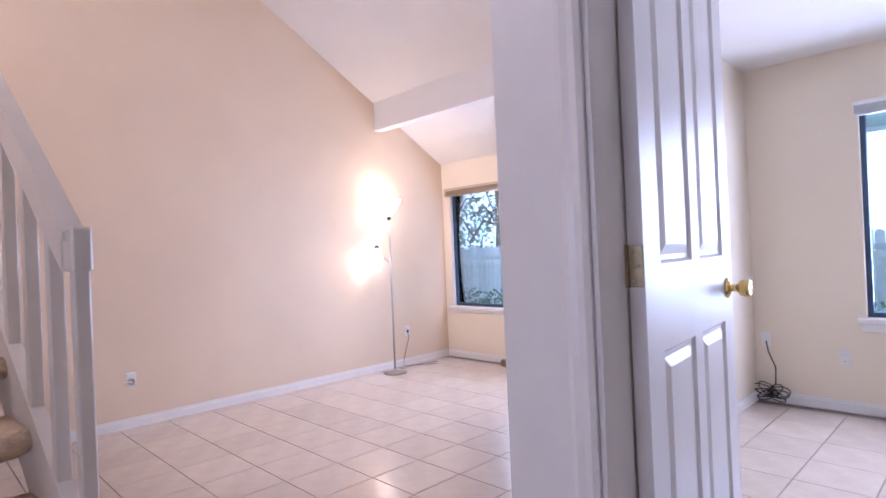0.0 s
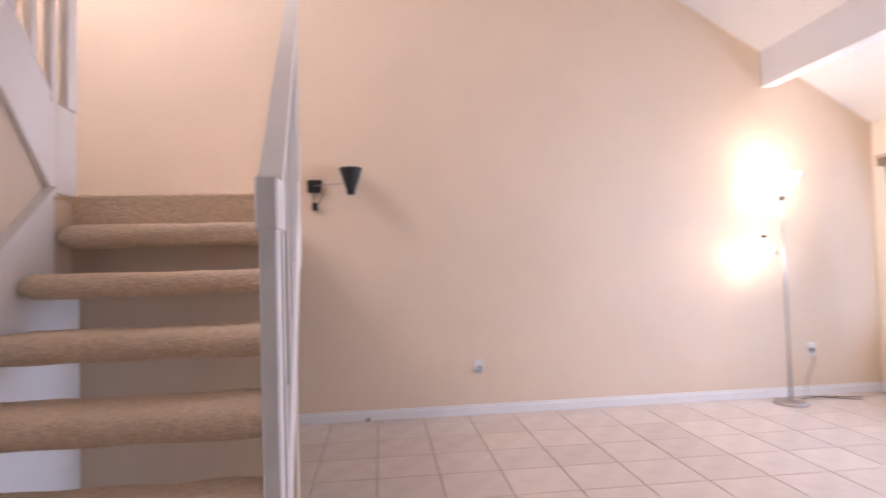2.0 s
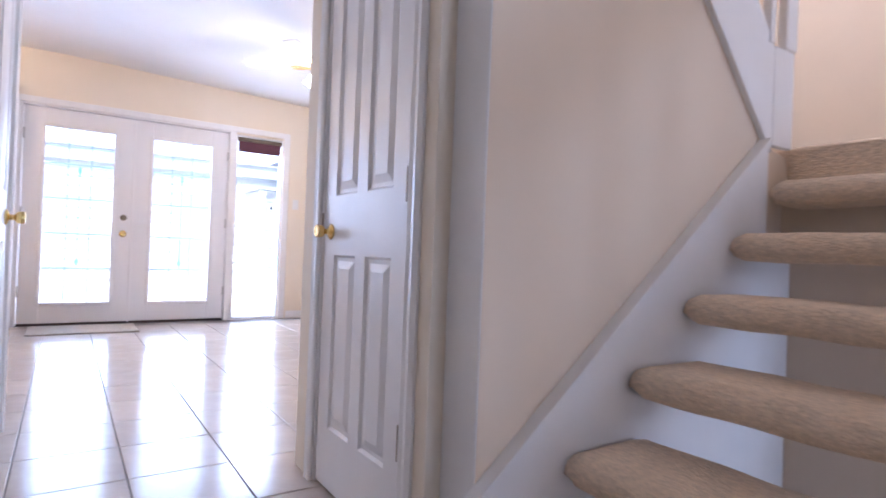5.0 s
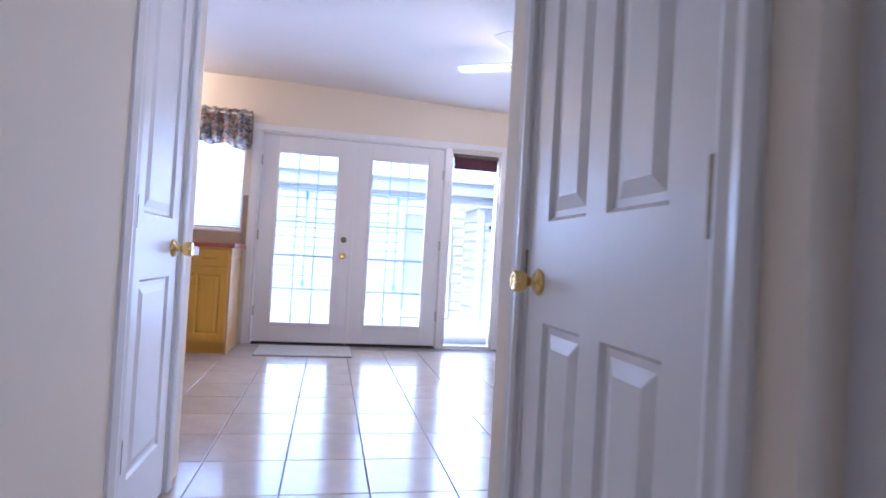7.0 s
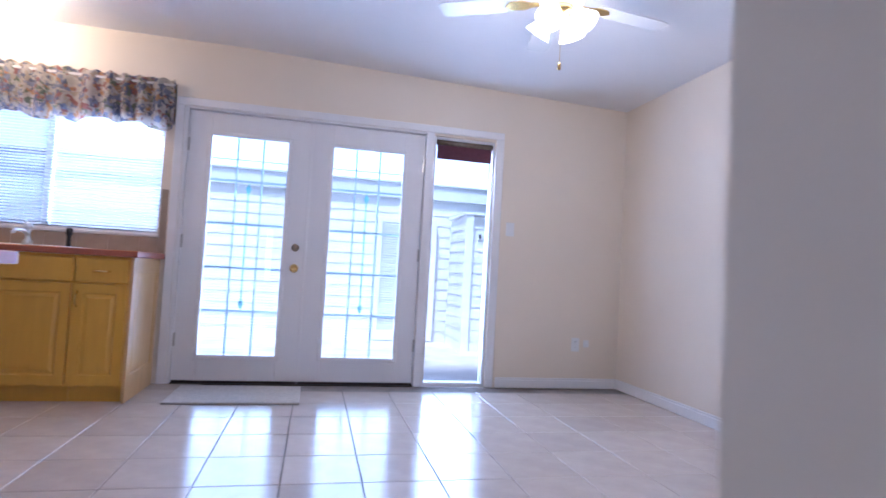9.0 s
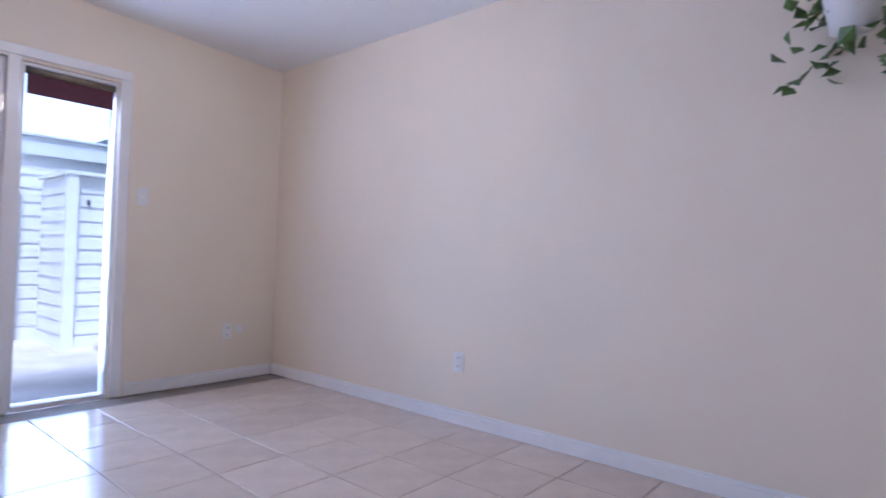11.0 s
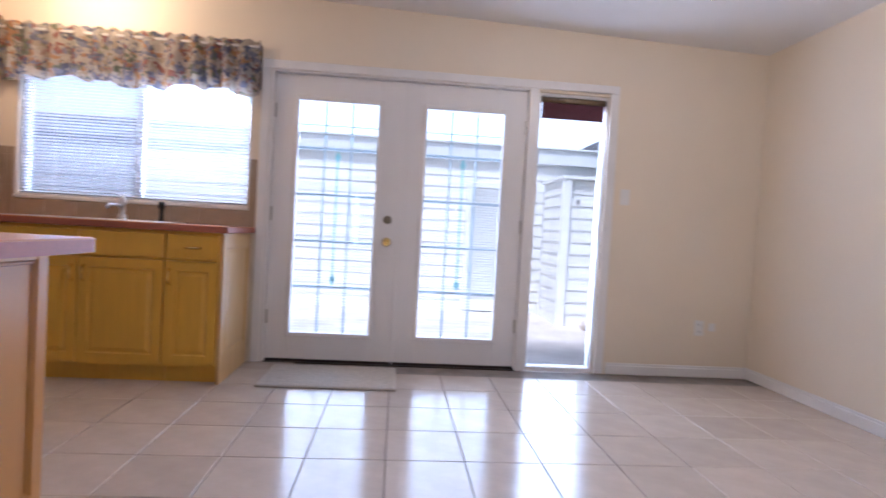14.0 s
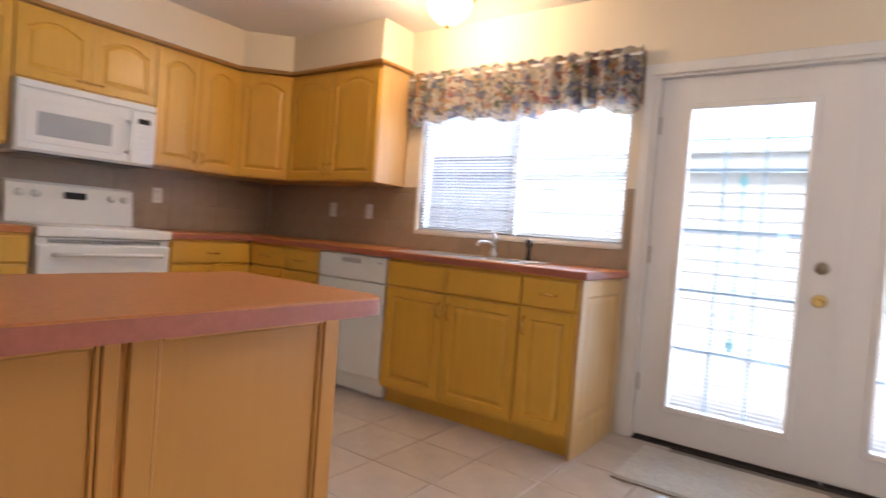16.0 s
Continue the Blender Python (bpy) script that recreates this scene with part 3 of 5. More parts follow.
structure("door_threshold", boxes((-0.004, 1.804, -0.005, 0.14, -0.004, 0.003)), M["rubber"], "dark metal door threshold", "threshold")
for bx in ((-0.09, -0.03, -0.016, -0.001, 0.0, 2.06), (-0.09, 2.47, -0.016, -0.001, 2.06, 2.12), (1.805, 1.872, -0.013, -0.001, 0.0, 2.06), (2.40, 2.47, -0.016, -0.001, 0.0, 2.06)):
    structure("trim", boxes(bx, bevel=0.004), M["trim"], "white painted casing board", "trim")
sidel = thing("side_light", "tall narrow window beside the patio doors", "window")
sidel["kind"] = "structure"
part("window_frame", boxes((SL0, SL0 + 0.02, 0.02, 0.12, 0.0, 2.04), (SL1 - 0.02, SL1, 0.02, 0.12, 0.0, 2.04), (SL0 + 0.02, SL1 - 0.02, 0.02, 0.12, -0.004, 0.025),
                           (SL0 + 0.02, SL1 - 0.02, 0.02, 0.12, 2.02, 2.04), bevel=0.002), M["trim"], sidel)
pane = part("pane", boxes((SL0 + 0.02, SL1 - 0.02, 0.07, 0.075, 0.025, 2.02)), M["glass"], sidel)
pane.visible_shadow = False
rs = thing("roller_shade", "maroon roller shade rolled up at the narrow window", "window shade")
part("roller", lathe([(0, SL0 + 0.022), (0.022, SL0 + 0.022), (0.022, SL1 - 0.022), (0, SL1 - 0.022)], 14, (0, 0.03, 1.995), "x"), M["brassdull"], rs, "dull metal roller", smooth=True)
part("shade_cloth", boxes((SL0 + 0.03, SL1 - 0.03, 0.024, 0.027, 1.87, 1.99), (SL0 + 0.03, SL1 - 0.03, 0.021, 0.030, 1.858, 1.87)), M["shade"], rs)

# ---- floor mat ----
mat_bm = boxes((0.10, 0.94, -0.62, -0.10, 0.001, 0.012), bevel=0.004)
mat_ob = thing("door_mat", "pale woven mat lying before the patio doors", "mat")
part("mat_body", mat_bm, M["rug"], mat_ob)
part("mat_border", boxes((0.10, 0.94, -0.645, -0.62, 0.001, 0.010), bevel=0.003), M["matedge"], mat_ob, "frayed edge of the mat")

# ---- stairs ----
RISE, RUN, X1, Z1 = 0.194, 0.241, 1.155, 0.145   # nose and top of the first tread
SL = RISE / RUN


def tread_mesh(y0, y1, depth=0.30, t=0.088):
    """A carpet-wrapped tread: rounded nose, nose at x=0, top at z=0."""
    prof = []
    for i in range(9):
        a = math.pi / 2 + math.pi * i / 8
        prof.append((t / 2 + t / 2 * math.cos(a), -t / 2 + t / 2 * math.sin(a)))
    prof += [(depth - 0.02, -t), (depth, -t + 0.02), (depth, -0.02), (depth - 0.02, 0)]
    bm = bmesh.new()
    n = 26
    rings = []
    for j in range(n + 1):
        y = y0 + (y1 - y0) * j / n
        e = 0.012 if j in (0, n) else 0.0
        rings.append([bm.verts.new((x + noise.noise((x * 9, y * 9, z * 9)) * 0.006 + (e if x < 0.1 else 0), y, z + noise.noise((x * 7 + 5, y * 7, z * 7)) * 0.006 - e * (1 if z > -t / 2 else -1)))
                      for x, z in prof])
    for a, b in zip(rings, rings[1:]):
        for k in range(len(prof)):
            bm.faces.new((a[k], a[(k + 1) % len(prof)], b[(k + 1) % len(prof)], b[k]))
    bm.faces.new(rings[0])
    bm.faces.new(rings[-1])
    return bm


stair = thing("staircase", "open-riser stair with beige carpeted treads and white stringers", "stairs")
SKEW = 0.10
for k in range(6):
    tm = mesh_of(tread_mesh(-6.406 + SKEW * max(0.0, X1 + RUN * k - 1.26), -5.414), "tread", M["carpet"], True)
    ob = new("tread", tm)
    ob.parent = stair
    ob.location = (X1 + RUN * k, 0, Z1 + RISE * k)
XL = X1 + RUN * 6
ZL = Z1 + RISE * 6 - 0.04
part("landing", boxes((XL, 4.57, -6.02, -5.38, ZL - 0.20, ZL), (XL + 0.02, 4.57, -5.38, -4.50, ZL - 0.20, ZL), bevel=0.018, seg=3), M["carpet"], stair, "carpeted landing")
part("landing_riser", boxes((XL - 0.022, XL - 0.001, -6.40, -5.414, ZL - 0.21, ZL - 0.01), bevel=0.008, seg=2), M["carpet"], stair)


def slope_board(x0, x1, lo, hi, y0, y1, zmin):
    """A board along the flight between the lines lo and hi, measured from the nosing line, cut level at zmin."""
    def line(x):
        return Z1 + (x - X1) * SL
    pts = [(x1, line(x1) + lo), (x1, line(x1) + hi), (x0, line(x0) + hi)]
    zl = line(x0) + lo
    if zl < zmin:
        xc = X1 + (zmin - lo - Z1) / SL
        pts += [(x0, zmin), (xc, zmin)]
    else:
        pts += [(x0, zl)]
    return prism(pts, "y", y0, y1)


part("wall_stringer", slope_board(1.08, 2.36, -0.24, 0.13, -5.412, -5.376, 0.0), M["trim"], stair, "white stringer board along the wall")
part("stringer_cap", slope_board(1.07, 2.365, 0.13, 0.146, -5.418, -5.376, 0.0), M["trim"], stair)
part("outer_stringer", slope_board(1.30, XL + 0.05, -0.26, 0.03, -6.447, -6.405, LOW), M["trim"], stair, "white outer stringer")
newel = part("newel_post", boxes((1.252, 1.300, -6.447, -6.409, LOW, 1.02), bevel=0.004), M["trim"], stair, "square white newel post")
part("newel_block", boxes((1.240, 1.345, -6.452, -6.404, 1.0, 1.115), bevel=0.005), M["trim"], stair)


def rail_board(x0, x1, zo, zh, y0, y1):
    return prism([(x0, zo), (x1, zo + (x1 - x0) * SL), (x1, zo + zh + (x1 - x0) * SL), (x0, zo + zh)], "y", y0, y1)


part("handrail", rail_board(1.345, 2.60, 1.0, 0.115, -6.447, -6.409), M["trim"], stair, "white sloping handrail board")
part("handrail_cap", rail_board(1.30, 2.60, 1.079, 0.025, -6.455, -6.401), M["trim"], stair)
part("upper_post", boxes((2.60, 2.638, -6.447, -6.409, ZL - 0.35, ZL + 1.05), bevel=0.004), M["trim"], stair)
nb = 6
for i in range(nb):
    x = 1.47 + 1.10 * i / (nb - 1)
    zb = Z1 + (x - X1) * SL
    part("baluster", boxes((x - 0.019, x + 0.019, -6.446, -6.410, zb + 0.0, 1.02 + (x - 1.345) * SL), bevel=0.002), M["trim"], stair)
# upper flight, going back over the closet
uz = 1.25


def up_board(x0, x1, lo, hi, y0, y1):
    def line(x):
        return uz + (2.39 - x) * 1.05
    return prism([(x0, line(x0) + lo), (x1, line(x1) + lo), (x1, line(x1) + hi), (x0, line(x0) + hi)], "y", y0, y1)


upper = thing("upper_staircase", "upper stair flight with white stringer and balusters", "stairs")
part("stringer", up_board(1.12, 2.40, -0.02, 0.36, -5.400, -5.380), M["trim"], upper, "broad white stringer")
part("newel_post", boxes((2.40, 2.545, -5.402, -5.378, 1.245, 1.60), (2.47, 2.545, -5.41, -5.372, 1.60, 2.75), bevel=0.004), M["trim"], upper)
part("handrail", up_board(1.12, 2.47, 1.05, 1.16, -5.415, -5.365), M["trim"], upper)
for i in range(11):
    x = 2.38 - 0.125 * i
    zb = uz + (2.39 - x) * 1.05
    part("baluster", boxes((x - 0.016, x + 0.016, -5.405, -5.373, zb + 0.34, zb + 1.07), bevel=0.002), M["trim"], upper)
for k in range(6):
    part("riser_panel", boxes((2.56 - 0.241 * (k + 1), 2.56 - 0.241 * k, -5.25, -4.5, 1.30 + 0.194 * k, 1.315 + 0.194 * (k + 1)), bevel=0.01), M["carpet"], upper, "carpeted step")


part("side_panel", prism([(X1 + (0.24 - Z1) / SL, LOW), (2.538, LOW), (2.538, Z1 + (2.36 - X1) * SL - 0.24), (2.36, Z1 + (2.36 - X1) * SL - 0.24), (X1 + (0.24 - Z1) / SL, 0.0)], "y", -5.412, -5.3765), M["trim"], stair, "white panel below the stringer")
# the open side of the flight runs slightly towards the wall as it climbs
for ob in stair.children:
    kind = ob.name.split(".")[0]
    if kind in ("outer_stringer", "handrail", "handrail_cap", "baluster", "landing_riser", "upper_post"):
        for v in ob.data.vertices:
            v.co.y += SKEW * max(0.0, v.co.x - 1.26)

# ---- living room ----
def outlet(x, y, z, turn, label="white wall outlet plate", holes=True, w=0.072, h=0.115):
    o = thing("wall_plate", label, "wall outlet", at=(x, y, z), turn=turn)
    part("plate", boxes((-w / 2, w / 2, -0.006, 0, -h / 2, h / 2), bevel=0.002), M["plate"], o)
    if holes:
        for dz in (-0.026, 0.026):
            part("socket", boxes((-0.016, 0.016, -0.009, -0.005, dz - 0.014, dz + 0.014), bevel=0.003), M["plate"], o)
            for dx in (-0.006, 0.006):
                part("slot", boxes((dx - 0.0012, dx + 0.0012, -0.0096, -0.0088, dz - 0.005, dz + 0.006)), M["black"], o)
    else:
        part("toggle", boxes((-0.005, 0.005, -0.018, -0.005, -0.010, 0.010), bevel=0.002), M["plate"], o)
    return o


lamp = thing("floor_lamp", "slim steel torchiere floor lamp with reading arm, switched on", "floor lamp", at=(4.36, -10.0, LOW))
part("base", lathe([(0, 0), (0.125, 0), (0.128, 0.012), (0.10, 0.026), (0.03, 0.036), (0.012, 0.045), (0, 0.045)], 28), M["rosegold"], lamp, "round steel base", smooth=True)
part("pole", lathe([(0, 0.04), (0.011, 0.04), (0.011, 1.72), (0, 1.72)], 12), M["rosegold"], lamp, smooth=True)
bowl = part("shade", lathe([(0.0, 1.72), (0.03, 1.722), (0.05, 1.75), (0.10, 1.82), (0.135, 1.90), (0.13, 1.90), (0.094, 1.825), (0.04, 1.756), (0.0, 1.75)], 28), M["bulbglass"], lamp,
            "glowing frosted glass bowl", smooth=True)
bowl.visible_shadow = False
part("collar", lathe([(0, 1.68), (0.018, 1.68), (0.024, 1.72), (0, 1.725)], 14), M["black"], lamp, smooth=True)
part("reading_arm", tube([(0, 0, 1.16), (0.02, 0.01, 1.22), (0.07, 0.05, 1.27), (0.11, 0.09, 1.36), (0.11, 0.10, 1.39)], 0.007), M["rosegold"], lamp, smooth=True)
part("reading_cap", lathe([(0, 1.36), (0.02, 1.36), (0.026, 1.385), (0.012, 1.405), (0, 1.405)], 14, (0.11, 0.10, 0)), M["black"], lamp, smooth=True)
rsh = part("reading_shade", lathe([(0.02, 1.37), (0.055, 1.30), (0.062, 1.25), (0.056, 1.25), (0.048, 1.30), (0.0, 1.36)], 20, (0.11, 0.10, 0)), M["bulbglass"], lamp, "glowing small glass shade", smooth=True)
rsh.visible_shadow = False
bulb(4.36, -10.0, LOW + 1.95, 1.7, 0.06)
spot = new("reading_light", bpy.data.lights.new("reading_light", "SPOT"))
spot.data.energy, spot.data.color, spot.data.shadow_soft_size = 7.0, (1.0, 0.78, 0.52), 0.03
spot.data.spot_size, spot.data.spot_blend = radians(105), 0.8
spot.matrix_world = look((4.46, -9.88, LOW + 1.28), (4.575, -9.68, LOW + 1.17))
cord = thing("lamp_cord", "thin black lamp cord on the floor and wall", "cable")
part("cord", tube([(4.57, -10.38, 0.09), (4.545, -10.38, 0.03), (4.55, -10.34, -0.08), (4.55, -10.30, -0.20), (4.54, -10.28, LOW + 0.01), (4.40, -10.5, LOW + 0.006), (4.34, -10.62, LOW + 0.006),
                   (4.42, -10.70, LOW + 0.006), (4.50, -10.4, LOW + 0.006), (4.45, -10.1, LOW + 0.006)], 0.003, 6), M["black"], cord)
outlet(4.58, -10.38, 0.10, -90)
part("plug", boxes((4.555, 4.575, -10.39, -10.37, 0.08, 0.11), bevel=0.003), M["black"], cord)
# coax jack with a stub of cable
jk = thing("cable_jack", "round white cable jack with a short stub", "wall jack", at=(4.58, -7.44, 0.085), turn=-90)
part("plate", boxes((-0.036, 0.036, -0.006, 0, -0.05, 0.06), bevel=0.002), M["plate"], jk)
part("ring", lathe([(0.013, -0.006), (0.026, -0.006), (0.026, -0.020), (0.015, -0.024), (0.013, -0.006)], 18, (0, 0, -0.01), "y"), M["rosegold"], jk, smooth=True)
part("stub", tube([(0.0, -0.02, -0.01), (-0.03, -0.04, -0.008), (-0.07, -0.05, -0.006)], 0.004, 6), M["plate"], jk)
ds = thing("door_stop", "small brown rubber stop on the baseboard", "door stop", at=(4.56, -6.54, LOW))
part("stop_body", lathe([(0, 0), (0.014, 0), (0.014, -0.03), (0.008, -0.036), (0, -0.036)], 12, (0, 0, 0.02), "x"), M["brassdull"], ds, smooth=True)
lt = thing("floor_vent", "small brown metal box on the floor by the wall", "vent", at=(3.55, -10.95, LOW))
part("vent_body", boxes((-0.06, 0.06, -0.05, 0.05, 0, 0.075), bevel=0.006), M["brassdull"], lt)
# black swing-arm wall light
sc = thing("wall_sconce", "black swing-arm wall light with cone shade, off", "wall lamp", at=(4.58, -6.16, 1.57), turn=0)
part("backplate", boxes((-0.05, 0.0, -0.055, 0.055, -0.05, 0.05), bevel=0.006), M["black"], sc)
part("arm", tube([(-0.05, 0, 0.0), (-0.12, -0.10, 0.0), (-0.13, -0.26, 0.01)], 0.006), M["rosegold"], sc, smooth=True)
part("cone_shade", lathe([(0.0, -0.10), (0.028, -0.10), (0.036, -0.06), (0.085, 0.085), (0.09, 0.105), (0.083, 0.105), (0.03, -0.05), (0.0, -0.06)], 24, (-0.13, -0.29, 0.02)), M["black"], sc, smooth=True)
part("cord", tube([(-0.03, 0.0, -0.05), (-0.03, 0.01, -0.11), (-0.05, -0.02, -0.15), (-0.08, -0.06, -0.10), (-0.10, -0.09, -0.02)], 0.003, 6), M["black"], sc)
part("plug_box", boxes((-0.04, 0.0, -0.02, 0.02, -0.19, -0.13), bevel=0.004), M["black"], sc)


def metal_window(name, x0, x1, z0, z1, y, label, out=-1):
    w = thing(name, label, "window")
    w["kind"] = "structure"
    t = 0.035
    ya, yb = sorted((y, y + out * 0.05))
    part("window_frame", boxes((x0, x0 + t, ya, yb, z0, z1), (x1 - t, x1, ya, yb, z0, z1), (x0 + t, x1 - t, ya, yb, z0, z0 + t), (x0 + t, x1 - t, ya, yb, z1 - t, z1), bevel=0.002), M["winframe"], w,
         "dark blue metal window frame")
    xm = (x0 + x1) / 2
    part("mullion", boxes((xm - 0.02, xm + 0.02, ya + 0.005, yb - 0.005, z0 + t, z1 - t)), M["winframe"], w)
    for a, b in ((x0 + t, xm - 0.02), (xm + 0.02, x1 - t)):
        p = part("pane", boxes((a, b, (ya + yb) / 2, (ya + yb) / 2 + 0.004, z0 + t, z1 - t)), M["frontglass"], w)
        p.visible_shadow = False
    return w


# unseen window, added so that light reaches the stairs from above
metal_window("window_upper", 2.2, 4.0, 3.6, 4.8, -3.64, "unseen high window added to light the upper stair hall")
metal_window("window_living", 1.75, 4.46, 0.33, 1.74, -11.11, "dark framed living room window over a white sill")
structure("sill_living", boxes((1.70, 4.50, -11.06, -11.015, 0.295, 0.328), (1.72, 4.48, -11.058, -11.04, 0.26, 0.295), bevel=0.004), M["trim"], "white window sill", "sill")
structure("reveal_living", boxes((4.452, 4.458, -11.105, -11.061, 0.332, 1.738)), M["trim"], "white window reveal", "trim")
metal_window("window_side", -1.2, 0.31, 0.40, 1.93, -11.11, "dark framed side room window over a white sill")
structure("sill_side", boxes((-1.25, 0.36, -11.06, -11.015, 0.365, 0.398), (-1.23, 0.34, -11.058, -11.04, 0.30, 0.365), bevel=0.004), M["trim"], "white window sill", "sill")


def raised_blind(x0, x1, z1, y, mat, label, n=7):
    b = thing("raised_blind", label, "window blind")
    part("headrail", boxes((x0, x1, y - 0.02, y + 0.02, z1 - 0.03, z1), bevel=0.003), mat, b)
    for i in range(n):
        z = z1 - 0.034 - i * 0.010
        part("slat", boxes((x0 + 0.004, x1 - 0.004, y - 0.024, y + 0.024, z - 0.006, z - 0.002)), mat, b)
    return b


raised_blind(1.73, 4.50, 1.78, -11.03, M["tanblind"], "tan slatted blind pulled up")
raised_blind(-1.19, 0.33, 1.95, -11.03, M["blind"], "white slatted blind pulled up")
# side room: plates and the coil of black cable
outlet(0.97, -11.06, 0.195, 180, "white cable plate on the wall", holes=False)
outlet(0.45, -11.06, 0.10, 180)
coil = thing("cable_coil", "loose coil of thin black cable on the floor", "cable")
part("lead", tube([(0.97, -11.05, 0.19), (0.95, -11.03, 0.1), (0.90, -11.02, -0.02), (0.90, -11.0, -0.14), (0.96, -10.98, -0.22)], 0.005, 6), M["black"], coil)
rnd = random.Random(4)
for i in range(8):
    tilt = radians(-52 + 15 * i) + rnd.uniform(-0.1, 0.1)
    side = 1 if i % 2 else -1
    rx, rz = rnd.uniform(0.075, 0.10), rnd.uniform(0.028, 0.045)
    pts = []
    for k in range(21):
        a = 2 * math.pi * k / 20
        u, v = side * (0.045 + rx * math.cos(a)), rz * math.sin(a)
        pts.append((0.93 + u * math.cos(tilt) - v * math.sin(tilt), -10.99 + 0.012 * math.sin(a * 2 + i), max(LOW + 0.006, LOW + 0.085 + u * math.sin(tilt) * 0.7 + v * math.cos(tilt))))
    part("loop", tube(pts, 0.004, 6), M["black"], coil)
part("tie", lathe([(0, -0.02), (0.016, -0.02), (0.018, 0.0), (0.016, 0.02), (0, 0.02)], 10, (0.93, -10.99, LOW + 0.085)), M["black"], coil)

# ---- dining area ----
outlet(3.60, -1.92, 0.36, -90)
outlet(3.20, 0.0, 0.37, 0)
outlet(3.30, 0.0, 0.38, 0, "small round white jack plate", holes=False, w=0.05, h=0.06)
outlet(2.56, 0.0, 1.316, 0, "white light switch plate", holes=False)

fan = thing("ceiling_fan", "brass and white ceiling fan with lit tulip lamps, at rest", "ceiling fan", at=(2.157, -1.784, 0.04))
part("canopy", lathe([(0, H), (0.135, H), (0.14, H - 0.02), (0.11, H - 0.06), (0.05, H - 0.072), (0, H - 0.065)], 28), M["brass"], fan, "polished brass canopy", smooth=True)
part("motor", lathe([(0, H - 0.06), (0.06, H - 0.06), (0.115, H - 0.075), (0.118, H - 0.13), (0.07, H - 0.15), (0, H - 0.15)], 28), M["enamel"], fan, "white motor housing", smooth=True)
part("motor_band", lathe([(0.1185, H - 0.088), (0.122, H - 0.09), (0.122, H - 0.108), (0.1185, H - 0.11)], 28), M["brass"], fan, smooth=True)
part("light_hub", lathe([(0, H - 0.148), (0.06, H - 0.150), (0.062, H - 0.19), (0.04, H - 0.21), (0, H - 0.212)], 24), M["brass"], fan, smooth=True)
for i in range(5):
    a = radians(8 + 72 * i)
    r = Matrix.Rotation(a, 4, "Z")
    z = H - 0.118
    bl = bmesh.new()
    out = [(0.20, -0.055), (0.26, -0.062), (0.62, -0.068), (0.655, -0.055), (0.66, 0.055), (0.62, 0.068), (0.26, 0.062), (0.20, 0.055)]
    lo = [bl.verts.new(r @ Vector((x, y, z - 0.003 + y * 0.09))) for x, y in out]
    hi = [bl.verts.new(r @ Vector((x, y, z + 0.003 + y * 0.09))) for x, y in out]
    bl.faces.new(lo), bl.faces.new(hi)
    for k in range(8):
        bl.faces.new((lo[k], lo[(k + 1) % 8], hi[(k + 1) % 8], hi[k]))
    blade = part("blade", bl, M["enamel"], fan, "white fan blade")
    ir = prism([(0.10, -0.014), (0.16, -0.02), (0.20, -0.042), (0.27, -0.036), (0.30, 0.0), (0.27, 0.036), (0.20, 0.042), (0.16, 0.02), (0.10, 0.014)], "z", z - 0.012, z - 0.006)
    for v in ir.verts:
        v.co.z += v.co.y * 0.09
        v.co = r @ v.co
    part("blade_iron", ir, M["brass"], blade, "brass blade bracket")
for i in range(4):
    a = radians(40 + 90 * i)
    prof = [(0.016, 0.0), (0.028, -0.012), (0.040, -0.045), (0.060, -0.085), (0.072, -0.105), (0.068, -0.106), (0.055, -0.085), (0.035, -0.045), (0.02, -0.012)]
    sh = lathe(prof, 20)
    tilt = Matrix.Translation((0.075 * math.cos(a), 0.075 * math.sin(a), H - 0.185)) @ Matrix.Rotation(a, 4, "Z") @ Matrix.Rotation(radians(-38), 4, "Y")
    for v in sh.verts:
        v.co = tilt @ v.co
    s = part("lamp_shade", sh, M["bulbglass"], fan, "glowing tulip glass shade", smooth=True)
    s.visible_shadow = False
part("pull_chain", tube([(0.0, 0, H - 0.21), (0.0, 0, H - 0.45)], 0.0015, 5), M["brass"], fan)
part("pull_knob", lathe([(0, H - 0.485), (0.008, H - 0.483), (0.009, H - 0.455), (0.004, H - 0.448), (0, H - 0.447)], 10), M["brass"], fan, smooth=True)
bulb(2.157, -1.784, H - 0.26, 11, 0.10, (1.0, 0.86, 0.68))

# trailing house plant high on the dining wall
plant = thing("hanging_plant", "green trailing house plant hung on the wall", "house plant")
rp = random.Random(7)
pt = lathe([(0, 0), (0.07, 0), (0.095, 0.13), (0.10, 0.14), (0.088, 0.14), (0, 0.12)], 18, (3.47, -3.78, 1.83))
part("pot", pt, M["plate"], plant, "white hanging pot", smooth=True)
part("hanger", tube([(3.47, -3.78, 1.95), (3.53, -3.78, 2.20), (3.598, -3.78, 2.22)], 0.004, 6), M["black"], plant)
lf = bmesh.new()
